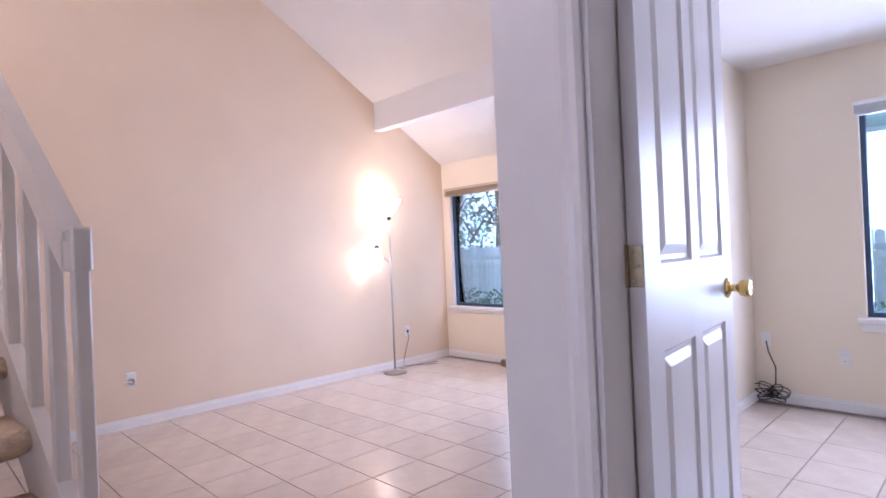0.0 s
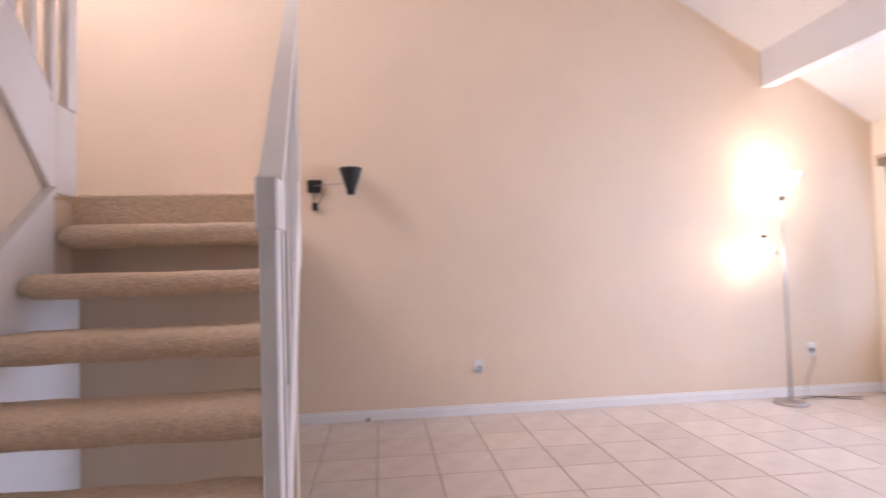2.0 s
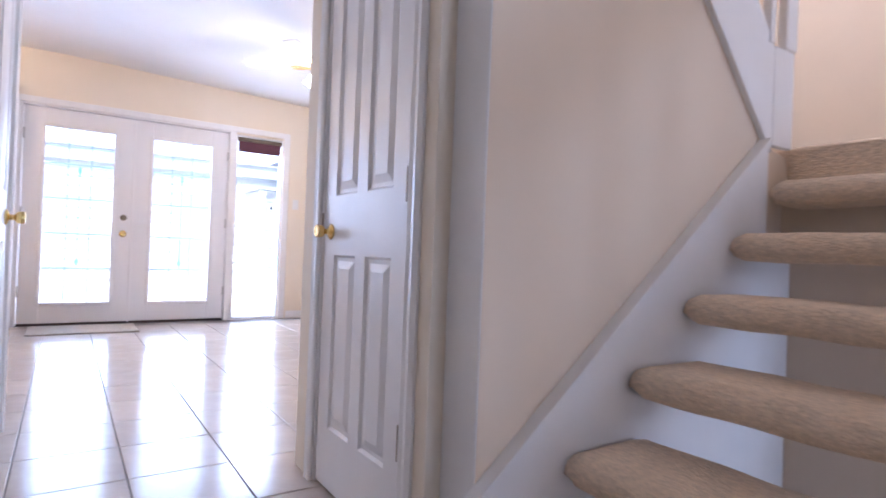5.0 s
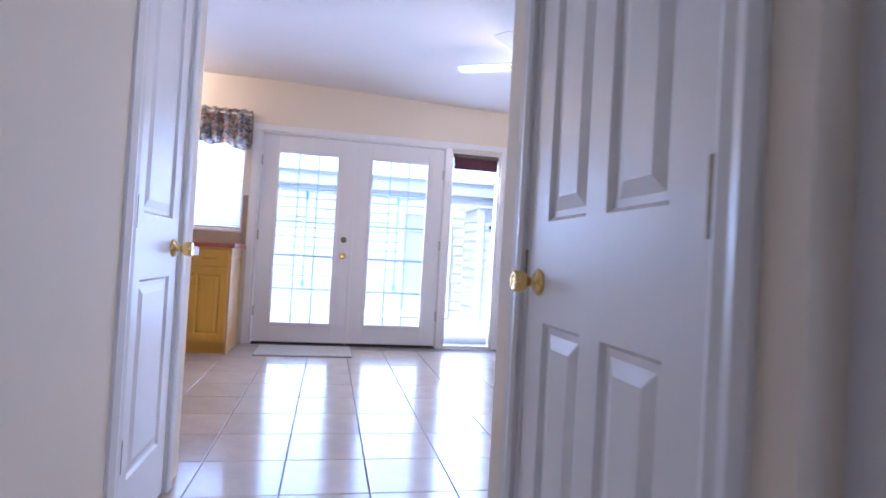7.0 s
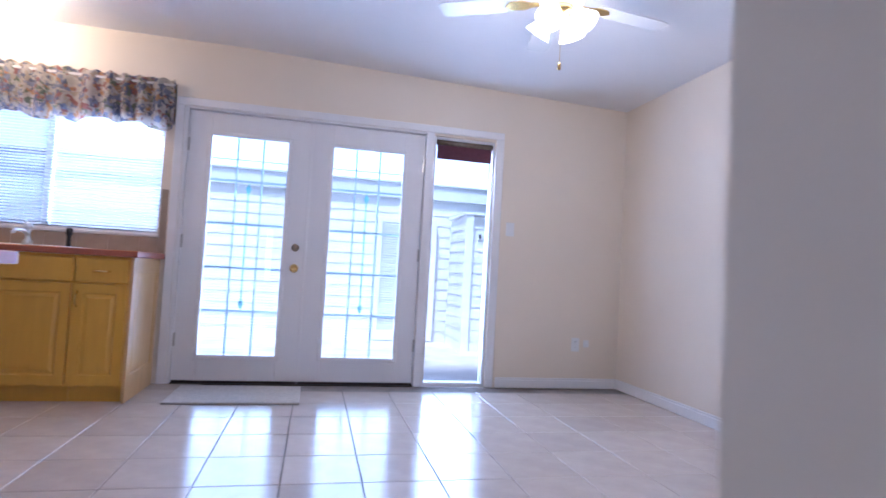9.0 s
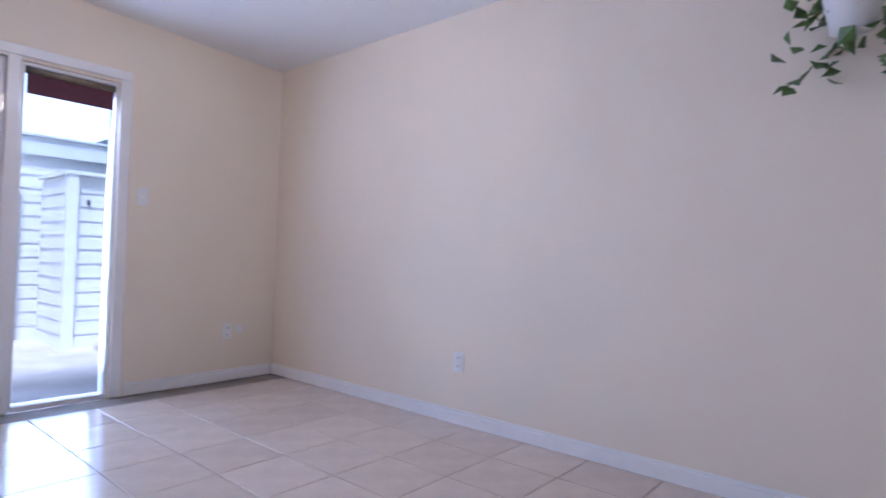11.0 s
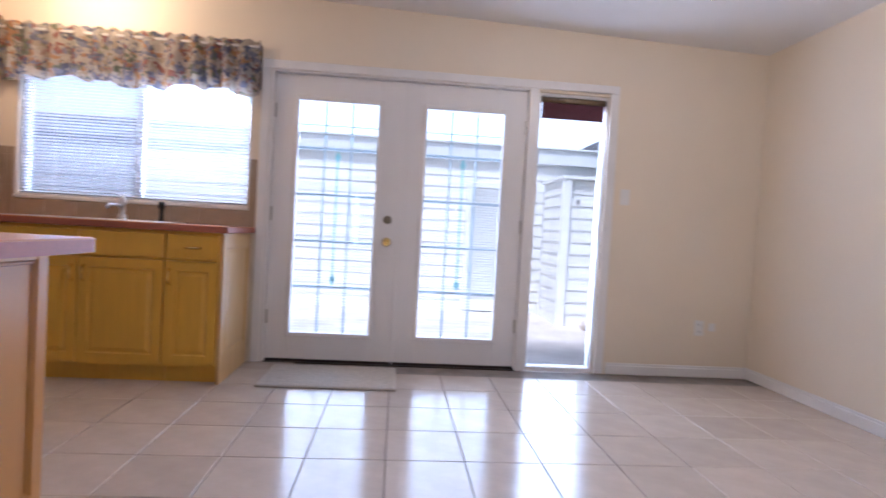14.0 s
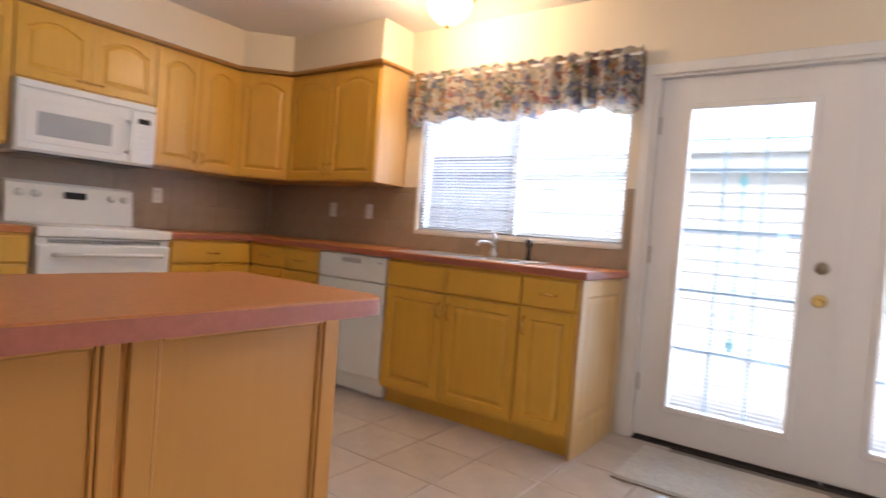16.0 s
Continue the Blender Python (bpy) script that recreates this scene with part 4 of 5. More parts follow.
for i in range(90):
    a = rp.uniform(0, 2 * math.pi)
    rr = rp.uniform(0.04, 0.24)
    c = Vector((min(3.57, 3.47 + rr * math.cos(a) * 0.5), -3.78 + rr * math.sin(a), 1.98 - rr * rp.uniform(-0.5, 1.7)))
    rot = Euler((rp.uniform(-1, 1), rp.uniform(-1, 1), rp.uniform(0, 6.28))).to_matrix()
    L, W = rp.uniform(0.05, 0.09), rp.uniform(0.025, 0.04)
    vs = [lf.verts.new(c + rot @ Vector(p)) for p in ((0, 0, 0), (W, L * 0.45, 0.008), (0, L, -0.006), (-W, L * 0.45, 0.008))]
    lf.faces.new((vs[0], vs[1], vs[2]))
    lf.faces.new((vs[0], vs[2], vs[3]))
part("leaves", lf, M["plant"], plant)

# ---- kitchen ----
CT = 0.945      # top of the worktops
CB = CT - 0.04


def pull(parent, x, y, z, upright=False, axis="x"):
    """A slim brass bow handle standing out towards -y at local coordinates."""
    L = 0.045
    if upright:
        pts = [(x, y, z - L), (x, y - 0.022, z - L * 0.7), (x, y - 0.026, z), (x, y - 0.022, z + L * 0.7), (x, y, z + L)]
    else:
        pts = [(x - L, y, z), (x - L * 0.7, y - 0.022, z), (x, y - 0.026, z), (x + L * 0.7, y - 0.022, z), (x + L, y, z)]
    part("handle", tube(pts, 0.006, 8), M["brass"], parent, "slim brass handle", smooth=True)


def cab_door(parent, x0, x1, z0, z1, y, arch=False, handle=None, name="door", flat=False):
    w, h = x1 - x0, z1 - z0
    st = min(0.055, w * 0.22)
    if flat:
        bm = boxes((0, w, 0, 0.019, 0, h), bevel=0.005, seg=2)
    else:
        if arch:
            def curve(x):
                u = abs(x - w / 2) / (w / 2 - st)
                return 0.055 * min(1.0, u ** 2.0 * 1.15)
            ps = [arched(st, w - st, st, h - st * 0.75, curve, 12)]
        else:
            ps = [rect(st, w - st, st, h - st)]
        bm = panelled(w, h, 0.019, ps, depth=0.009, steps=(0.007, 0.013, 0.034), both=False)
    for v in bm.verts:
        v.co += Vector((x0, y - 0.019, z0))
    d = part(name, bm, M["oak"], parent, "honey maple raised-panel door" if not flat else "maple drawer front")
    if handle:
        hx, hz, up = handle
        pull(d, hx, y - 0.019, hz, up)
    return d


def base_unit(x0, x1, label, at=(0, 0, 0), turn=0.0, doors=1, drawer=True, yb=0.60, end=False, drawer_h=0.15, pulls=True, hinge_right=False):
    """A base cabinet from x0 to x1 in local coordinates, its back at y=0 and its face at y=-yb."""
    c = thing("base_cabinet", label, "kitchen cabinet", "base cabinets", at=at, turn=turn)
    y = -yb
    part("body", boxes((x0 + 0.001, x1 - 0.001, y + 0.001, -0.002, 0.10, CB - 0.002)), M["oak"], c)
    part("toe_kick", boxes((x0 + 0.001, x1 - 0.001, y + 0.055, -0.05, 0.0, 0.10)), M["oak"], c)
    g = 0.006
    zt = CB - 0.02
    zd = zt - drawer_h
    if drawer:
        cab_door(c, x0 + g, x1 - g, zd + g, zt, y, name="drawer", flat=True, handle=((x0 + x1) / 2, zd + drawer_h / 2, False) if pulls else None)
    else:
        zd = zt
    if doors == 1:
        hx = x0 + 0.03 if hinge_right else x1 - 0.03
        cab_door(c, x0 + g, x1 - g, 0.115, zd - g, y, handle=(hx, zd - 0.10, True))
    elif doors == 2:
        m = (x0 + x1) / 2
        cab_door(c, x0 + g, m - g / 2, 0.115, zd - g, y, handle=(m - 0.03, zd - 0.10, True))
        cab_door(c, m + g / 2, x1 - g, 0.115, zd - g, y, handle=(m + 0.03, zd - 0.10, True))
    return c


# sink run against the garden wall
e1 = base_unit(-0.445, -0.135, "honey maple base cabinet with drawer at the run's end", hinge_right=True, yb=0.62)
part("end_panel", panelled(0.60, CB - 0.004, 0.018, [rect(0.07, 0.53, 0.16, CB - 0.09)], both=False), M["oakside"], e1, "pale maple end panel").matrix_basis = pose(-0.116, -0.62, 0.0, 0, 0, 90)
snk = thing("base_cabinet", "honey maple sink base cabinet with two doors and false drawer fronts", "kitchen cabinet", "base cabinets")
part("body", boxes((-1.379, -0.447, -0.619, -0.002, 0.10, 0.62), (-1.379, -0.447, -0.619, -0.60, 0.62, CB - 0.002)), M["oak"], snk)
part("toe_kick", boxes((-1.379, -0.447, -0.565, -0.05, 0.0, 0.10)), M["oak"], snk)
for a, b, hx in ((-1.374, -0.932, -0.962), (-0.926, -0.452, -0.896)):
    cab_door(snk, a, b, CB - 0.164, CB - 0.02, -0.62, name="drawer", flat=True)
    cab_door(snk, a, b, 0.115, CB - 0.176, -0.62, handle=(hx, CB - 0.27, True))
dw = thing("dishwasher", "white built-in dishwasher with recessed handle", "dishwasher")
part("body", boxes((-1.998, -1.383, -0.60, -0.03, 0.02, CB - 0.003)), M["enamel"], dw)
part("front", boxes((-1.995, -1.386, -0.632, -0.601, 0.13, CB - 0.175), bevel=0.006, seg=2), M["enamel"], dw)
part("control_panel", boxes((-1.995, -1.386, -0.636, -0.601, CB - 0.168, CB - 0.008), bevel=0.006, seg=2), M["enamel"], dw)
part("grip", boxes((-1.77, -1.61, -0.6375, -0.634, CB - 0.060, CB - 0.030), bevel=0.008, seg=2), M["enamelgrey"], dw, "grey recessed grip")
part("badge", boxes((-1.46, -1.42, -0.6372, -0.635, CB - 0.050, CB - 0.040)), M["enamelgrey"], dw)
part("toe_panel", boxes((-1.99, -1.39, -0.57, -0.56, 0.0, 0.12)), M["enamelgrey"], dw)
base_unit(-2.38, -2.001, "honey maple drawer base cabinet", doors=1, yb=0.62)
crn = base_unit(-2.78, -2.382, "honey maple corner base cabinet", doors=1, yb=0.62)
# stove run against the stove wall: local x runs along +y of the room... faces +x
base_unit(-1.26, -0.63, "honey maple base cabinet beside the stove", at=(-3.4, 0, 0), turn=90, doors=2, yb=0.62)
base_unit(-3.20, -2.06, "honey maple base cabinet past the stove", at=(-3.4, 0, 0), turn=90, doors=2, yb=0.62)


def worktop(name, specs, label, bands=()):
    c = thing(name, label, "worktop")
    part("top", boxes(*specs, bevel=0.004, seg=2), M["laminate"], c)
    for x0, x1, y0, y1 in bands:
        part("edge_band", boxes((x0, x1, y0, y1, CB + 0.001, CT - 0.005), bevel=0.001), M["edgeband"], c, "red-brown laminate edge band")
    return c


worktop("worktop", [(-3.398, -1.38, -0.648, -0.003, CB, CT), (-1.38, -0.55, -0.648, -0.575, CB, CT), (-1.38, -0.55, -0.115, -0.003, CB, CT), (-0.55, -0.095, -0.648, -0.003, CB, CT),
                    (-3.398, -2.752, -1.262, -0.648, CB, CT)], "terracotta laminate worktop with sink cut-out",
        [(-2.75, -0.095, -0.6505, -0.6485), (-0.0945, -0.0925, -0.648, -0.004), (-2.7515, -2.7495, -1.262, -0.652)])
worktop("worktop_left", [(-3.398, -2.752, -3.2, -2.06, CB, CT)], "terracotta laminate worktop past the stove")
# double sink
sink = thing("sink", "stainless steel double-bowl sink set in the worktop", "sink")
rim = boxes((-1.40, -1.365, -0.59, -0.10, CT, CT + 0.006), (-0.565, -0.53, -0.59, -0.10, CT, CT + 0.006), (-1.365, -0.565, -0.59, -0.555, CT, CT + 0.006),
            (-1.365, -0.565, -0.19, -0.10, CT, CT + 0.006), (-0.985, -0.945, -0.555, -0.19, CT - 0.01, CT + 0.005), bevel=0.002)
part("rim", rim, M["steel"], sink)
for a, b in ((-1.365, -0.985), (-0.945, -0.565)):
    part("bowl", boxes((a, b, -0.555, -0.19, CT - 0.18, CT - 0.175), (a, a + 0.003, -0.555, -0.19, CT - 0.175, CT), (b - 0.003, b, -0.555, -0.19, CT - 0.175, CT),
                       (a + 0.003, b - 0.003, -0.555, -0.552, CT - 0.175, CT), (a + 0.003, b - 0.003, -0.193, -0.19, CT - 0.175, CT)), M["steel"], sink, "steel bowl")
tap = part("tap", lathe([(0, CT + 0.006), (0.03, CT + 0.006), (0.028, CT + 0.03), (0.016, CT + 0.05), (0.016, CT + 0.10), (0.024, CT + 0.11), (0.020, CT + 0.15), (0, CT + 0.16)], 16, (-0.93, -0.13, 0)),
           M["steel"], sink, "chrome mixer tap", smooth=True)
part("spout", tube([(-0.93, -0.13, CT + 0.07), (-0.93, -0.20, CT + 0.10), (-0.93, -0.30, CT + 0.10), (-0.93, -0.33, CT + 0.08)], 0.011, 10), M["steel"], tap, smooth=True)
part("lever", tube([(-0.93, -0.13, CT + 0.15), (-0.97, -0.11, CT + 0.175)], 0.007, 8), M["steel"], tap, smooth=True)
part("sprayer", lathe([(0, CT + 0.006), (0.02, CT + 0.006), (0.014, CT + 0.03), (0.014, CT + 0.08), (0.022, CT + 0.10), (0.020, CT + 0.135), (0, CT + 0.14)], 14, (-0.68, -0.13, 0)), M["black"], sink,
     "black side sprayer", smooth=True)

# upper cabinets
UB, UT = 1.405, 2.235


def upper_unit(x0, x1, label, at=(0, 0, 0), turn=0.0, doors=2, z0=UB, z1=UT, yb=0.32, low_pull=True):
    c = thing("wall_cabinet", label, "kitchen cabinet", "wall cabinets", at=at, turn=turn)
    part("body", boxes((x0 + 0.001, x1 - 0.001, -yb + 0.001, -0.002, z0, z1)), M["oak"], c)
    g = 0.005
    n = doors
    for i in range(n):
        a = x0 + (x1 - x0) * i / n + g / 2
        b = x0 + (x1 - x0) * (i + 1) / n - g / 2
        hx = b - 0.03 if i == 0 and n == 2 else a + 0.03
        cab_door(c, a, b, z0 + 0.012, z1 - 0.03, -yb, arch=True, handle=(hx, z0 + 0.09, True) if (z1 - z0) > 0.5 else ((a + b) / 2 if n == 1 else hx, z0 + 0.05, False))
    return c


u1 = upper_unit(-2.79, -1.835, "honey maple wall cabinet with two arched doors beside the window")
part("end_panel", boxes((-1.834, -1.826, -0.322, -0.003, UB, UT)), M["oakside"], u1, "pale maple cabinet side")
upper_unit(-1.27, -0.61, "honey maple wall cabinet with two arched doors", at=(-3.4, 0, 0), turn=90)
upper_unit(-2.095, -1.274, "short honey maple cabinet over the microwave", at=(-3.4, 0, 0), turn=90, z0=1.80, z1=UT)
upper_unit(-2.9, -2.10, "honey maple wall cabinet past the stove", at=(-3.4, 0, 0), turn=90)
dc = thing("wall_cabinet", "diagonal corner wall cabinet in honey maple with one arched door", "kitchen cabinet", "wall cabinets")
part("body", prism([(-3.398, -0.002), (-2.792, -0.002), (-2.792, -0.32), (-3.08, -0.608), (-3.398, -0.608)], "z", UB, UT), M["oak"], dc)
dl = math.hypot(0.288, 0.288)
piv = new("door_set")
piv.parent = dc
piv.matrix_basis = pose(-3.08, -0.608, 0, 0, 0, 45)
cab_door(piv, 0.006, dl - 0.006, UB + 0.012, UT - 0.03, 0.0, arch=True)
for o in list(piv.children):
    mw = piv.matrix_basis.copy()
    o.parent = dc
    o.data.transform(mw)
bpy.data.objects.remove(piv)
part("handle", tube([(-2.85, -0.40, 1.49), (-2.835, -0.415, 1.495), (-2.82, -0.40, 1.49), (-2.80, -0.35, 1.49)], 0.004, 6), M["brass"], dc)
cr = thing("crown_moulding", "maple crown moulding along the wall cabinets", "moulding")
for s in ((-2.79, -1.80, -0.365, -0.30, UT, UT + 0.030), (-1.835, -1.80, -0.30, -0.004, UT, UT + 0.030), (-3.10, -3.035, -2.9, -0.61, UT, UT + 0.030)):
    part("moulding", boxes(s, bevel=0.010, seg=2), M["crown"], cr)
part("moulding", prism([(-3.06, -0.655), (-3.10, -0.60), (-2.80, -0.30), (-2.765, -0.365)], "z", UT, UT + 0.030), M["crown"], cr)
structure("soffit", prism([(-3.398, -0.002), (-1.83, -0.002), (-1.83, -0.33), (-2.80, -0.33), (-3.07, -0.60), (-3.07, -3.4), (-3.398, -3.4)], "z", UT + 0.031, HK - 0.001), M["wall"],
          "cream boxed soffit over the wall cabinets", "soffit")

# microwave
mw_ = thing("microwave", "white over-the-range microwave oven", "microwave", at=(-3.4, 0, 0), turn=90)
part("body", boxes((-2.09, -1.278, -0.37, -0.003, 1.375, 1.795), bevel=0.008, seg=2), M["enamel"], mw_)
part("door", boxes((-2.085, -1.455, -0.395, -0.371, 1.385, 1.74), bevel=0.008, seg=2), M["enamel"], mw_)
part("window_surround", boxes((-2.05, -1.50, -0.398, -0.394, 1.43, 1.68), bevel=0.003), M["plate"], mw_)
part("window", boxes((-1.98, -1.57, -0.400, -0.397, 1.475, 1.615), bevel=0.003), M["greyglass"], mw_, "grey mesh window")
part("control_panel", boxes((-1.448, -1.283, -0.392, -0.371, 1.385, 1.74), bevel=0.008, seg=2), M["enamel"], mw_)
part("display", boxes((-1.405, -1.325, -0.394, -0.391, 1.655, 1.69)), M["blackglass"], mw_, "dark display")
for r in range(5):
    for q in range(3):
        part("button", boxes((-1.41 + q * 0.032, -1.386 + q * 0.032, -0.3935, -0.3915, 1.60 - r * 0.036, 1.622 - r * 0.036), bevel=0.001), M["plate"], mw_)
part("handle", tube([(-1.475, -0.396, 1.45), (-1.475, -0.43, 1.47), (-1.475, -0.43, 1.64), (-1.475, -0.396, 1.66)], 0.009, 8), M["enamel"], mw_, smooth=True)
part("vent_grille", boxes((-2.085, -1.283, -0.385, -0.371, 1.748, 1.79), bevel=0.004), M["enamel"], mw_)
part("underside", boxes((-2.02, -1.29, -0.36, -0.01, 1.368, 1.376)), M["blackglass"], mw_)

# stove
sv = thing("stove", "white freestanding electric stove with back panel", "stove", at=(-3.4, 0, 0), turn=90)
part("body", boxes((-2.035, -1.27, -0.62, -0.02, 0.03, CT - 0.06)), M["enamel"], sv)
part("cooktop", boxes((-2.04, -1.265, -0.66, -0.02, CT - 0.055, CT + 0.006), bevel=0.010, seg=2), M["enamel"], sv)
part("glass_top", boxes((-1.99, -1.315, -0.60, -0.13, CT + 0.006, CT + 0.009), bevel=0.001), M["plate"], sv)
part("backguard", prism([(-0.02, CT), (-0.12, CT), (-0.10, CT + 0.16), (-0.085, CT + 0.25), (-0.06, CT + 0.27), (-0.02, CT + 0.27)], "x", -2.035, -1.27), M["enamel"], sv)
part("clock", boxes((-1.71, -1.58, -0.108, -0.09, CT + 0.17, CT + 0.215)), M["blackglass"], sv, "dark clock display")
for q in (-1.96, -1.87, -1.42, -1.33):
    part("knob", lathe([(0, -0.088), (0.024, -0.088), (0.020, -0.118), (0, -0.12)], 16, (q, 0, CT + 0.19), "y"), M["enamel"], sv, smooth=True)
part("oven_door", boxes((-2.03, -1.275, -0.655, -0.621, 0.22, CT - 0.10), bevel=0.008, seg=2), M["enamel"], sv)
part("oven_window", boxes((-1.88, -1.42, -0.658, -0.654, 0.42, 0.68), bevel=0.003), M["blackglass"], sv)
part("oven_handle", tube([(-1.95, -0.655, CT - 0.16), (-1.95, -0.70, CT - 0.155), (-1.35, -0.70, CT - 0.155), (-1.35, -0.655, CT - 0.16)], 0.012, 10), M["enamel"], sv, smooth=True)
for i in range(26):
    part("vent_slot", boxes((-1.97 + i * 0.025, -1.955 + i * 0.025, -0.6215, -0.6205, CT - 0.094, CT - 0.070)), M["black"], sv)
part("drawer", boxes((-2.03, -1.275, -0.65, -0.621, 0.05, 0.20), bevel=0.006), M["enamel"], sv)

outlet(-2.56, -0.0085, 1.205, 0)
outlet(-2.155, -0.0085, 1.205, 0)
outlet(-3.3915, -1.05, 1.20, 90)

# kitchen window with sash, blinds, valance
kw = thing("window_kitchen", "sliding kitchen window over the sink", "window")
kw["kind"] = "structure"
part("window_frame", boxes((-1.69, -1.665, 0.05, 0.12, 1.085, 1.98), (-0.18, -0.155, 0.05, 0.12, 1.085, 1.98), (-1.665, -0.18, 0.05, 0.12, 1.085, 1.11), (-1.665, -0.18, 0.05, 0.12, 1.955, 1.98), bevel=0.002), M["trim"], kw)
part("meeting_stile", boxes((-0.945, -0.90, 0.06, 0.11, 1.11, 1.955), bevel=0.002), M["trim"], kw)
for a, b, g in ((-1.665, -0.945, "greypane"), (-0.90, -0.18, "glass")):
    p = part("pane", boxes((a, b, 0.083, 0.087, 1.11, 1.955)), M[g], kw)
    p.visible_shadow = False
part("sill", boxes((-1.70, -0.145, -0.012, 0.05, 1.062, 1.084), bevel=0.003), M["trim"], kw)
kb = thing("window_blind", "white slatted blind lowered over the kitchen window", "window blind")
part("headrail", boxes((-1.685, -0.16, 0.008, 0.045, 1.94, 1.978), bevel=0.002), M["blind"], kb)
ns = 40
for i in range(ns):
    z = 1.10 + (1.93 - 1.10) * i / (ns - 1)
    sb = bmesh.new()
    a = radians(16)
    dy, dz = 0.0125 * math.cos(a), 0.0125 * math.sin(a)
    vs = [sb.verts.new(v) for v in ((-1.683, 0.026 - dy, z + dz), (-0.162, 0.026 - dy, z + dz), (-0.162, 0.026, z + 0.0015), (-1.683, 0.026, z + 0.0015), (-0.162, 0.026 + dy, z - dz), (-1.683, 0.026 + dy, z - dz))]
    sb.faces.new((vs[0], vs[1], vs[2], vs[3]))
    sb.faces.new((vs[3], vs[2], vs[4], vs[5]))
    part("slat", sb, M["blind"], kb)
part("bottom_rail", boxes((-1.683, -0.162, 0.014, 0.038, 1.084, 1.096), bevel=0.002), M["blind"], kb)
for x in (-1.45, -0.92, -0.40):
    part("ladder_cord", boxes((x - 0.001, x + 0.001, 0.013, 0.015, 1.096, 1.94)), M["blind"], kb)
part("wand", tube([(-1.60, 0.003, 1.93), (-1.60, -0.002, 1.45)], 0.003, 6), M["plate"], kb)

val = thing("curtain_valance", "gathered floral valance on a rod over the kitchen window", "curtain")
vb = bmesh.new()
NX, NZ = 150, 14
grid = []
for i in range(NX + 1):
    u = i / NX
    x = -1.80 + 1.70 * u
    col = []
    for j in range(NZ + 1):
        v = j / NZ
        wav = math.sin(u * 84 + 1.6 * math.sin(u * 15)) * (0.016 + 0.016 * v) + math.sin(u * 31 + 2.0) * 0.012 * v
        z = 2.225 - 0.36 * v - v * (0.018 * math.sin(u * 42) + 0.020 * math.sin(u * 13 + 1)) + (0.008 * math.sin(u * 120) if j == 0 else 0)
        pin = -0.012 if j == 2 else 0
        col.append(vb.verts.new((x, -0.052 + wav + pin * 0.2, z)))
    grid.append(col)
for i in range(NX):
    for j in range(NZ):
        vb.faces.new((grid[i][j], grid[i + 1][j], grid[i + 1][j + 1], grid[i][j + 1]))
part("fabric", vb, M["floral"], val, smooth=True)
part("rod", tube([(-1.80, -0.045, 2.185), (-0.10, -0.045, 2.185)], 0.009, 8), M["plate"], val)
for x in (-1.80, -0.10):
    part("return", boxes((x - 0.003, x + 0.003, -0.05, -0.001, 1.90, 2.20)), M["floral"], val)

# dome ceiling light
cl = thing("ceiling_light", "brass flush dome ceiling light, switched on", "ceiling light", at=(-1.16, -0.50, 0))
part("ring", lathe([(0, HK), (0.155, HK), (0.165, HK - 0.04), (0.145, HK - 0.07), (0, HK - 0.07)], 32), M["brass"], cl, "brass ring", smooth=True)
dm = part("dome", lathe([(0.142, HK - 0.06), (0.14, HK - 0.09), (0.115, HK - 0.15), (0.065, HK - 0.195), (0.0, HK - 0.205)], 32), M["domeglass"], cl, "glowing alabaster dome", smooth=True)
dm.visible_shadow = False
part("finial", lathe([(0, HK - 0.203), (0.014, HK - 0.205), (0.010, HK - 0.213), (0.015, HK - 0.222), (0.008, HK - 0.234), (0, HK - 0.236)], 16), M["brass"], cl, "brass finial", smooth=True)
bulb(-1.16, -0.50, HK - 0.15, 33, 0.05, (1.0, 0.72, 0.40))

# peninsula
pn = thing("peninsula", "maple peninsula cabinet with panelled back", "kitchen island")
IX0, IX1, IY0, IY1 = -0.66, -0.19, -3.19, -2.18
PT = 0.905      # top of the peninsula
PB = PT - 0.046
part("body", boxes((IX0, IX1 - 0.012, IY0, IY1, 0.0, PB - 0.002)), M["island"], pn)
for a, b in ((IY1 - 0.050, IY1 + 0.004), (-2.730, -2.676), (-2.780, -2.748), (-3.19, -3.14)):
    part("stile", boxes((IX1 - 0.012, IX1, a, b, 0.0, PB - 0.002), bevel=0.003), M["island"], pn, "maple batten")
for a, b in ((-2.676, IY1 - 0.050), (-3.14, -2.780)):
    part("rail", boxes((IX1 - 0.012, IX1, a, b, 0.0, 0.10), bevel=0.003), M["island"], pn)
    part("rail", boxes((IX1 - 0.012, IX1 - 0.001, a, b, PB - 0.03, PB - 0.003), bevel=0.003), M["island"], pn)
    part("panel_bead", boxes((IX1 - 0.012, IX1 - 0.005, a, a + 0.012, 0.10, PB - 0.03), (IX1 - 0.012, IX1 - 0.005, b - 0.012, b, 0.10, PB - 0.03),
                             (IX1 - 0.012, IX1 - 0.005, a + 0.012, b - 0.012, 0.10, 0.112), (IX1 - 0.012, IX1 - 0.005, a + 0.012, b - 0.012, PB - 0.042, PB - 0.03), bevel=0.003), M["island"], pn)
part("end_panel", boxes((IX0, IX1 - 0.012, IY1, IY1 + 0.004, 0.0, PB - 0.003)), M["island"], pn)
pt_ = thing("peninsula_worktop", "terracotta laminate peninsula top with rounded corner", "worktop")
outl = [(-0.70, IY0), (-0.045, IY0)]
rr = 0.07
for i in range(7):
    a = radians(90 * i / 6)
    outl.append((-0.045 - rr + rr * math.cos(a), -2.145 - rr + rr * math.sin(a)))
outl += [(-0.70, -2.145)]
pb = prism(outl, "z", PB, PT)
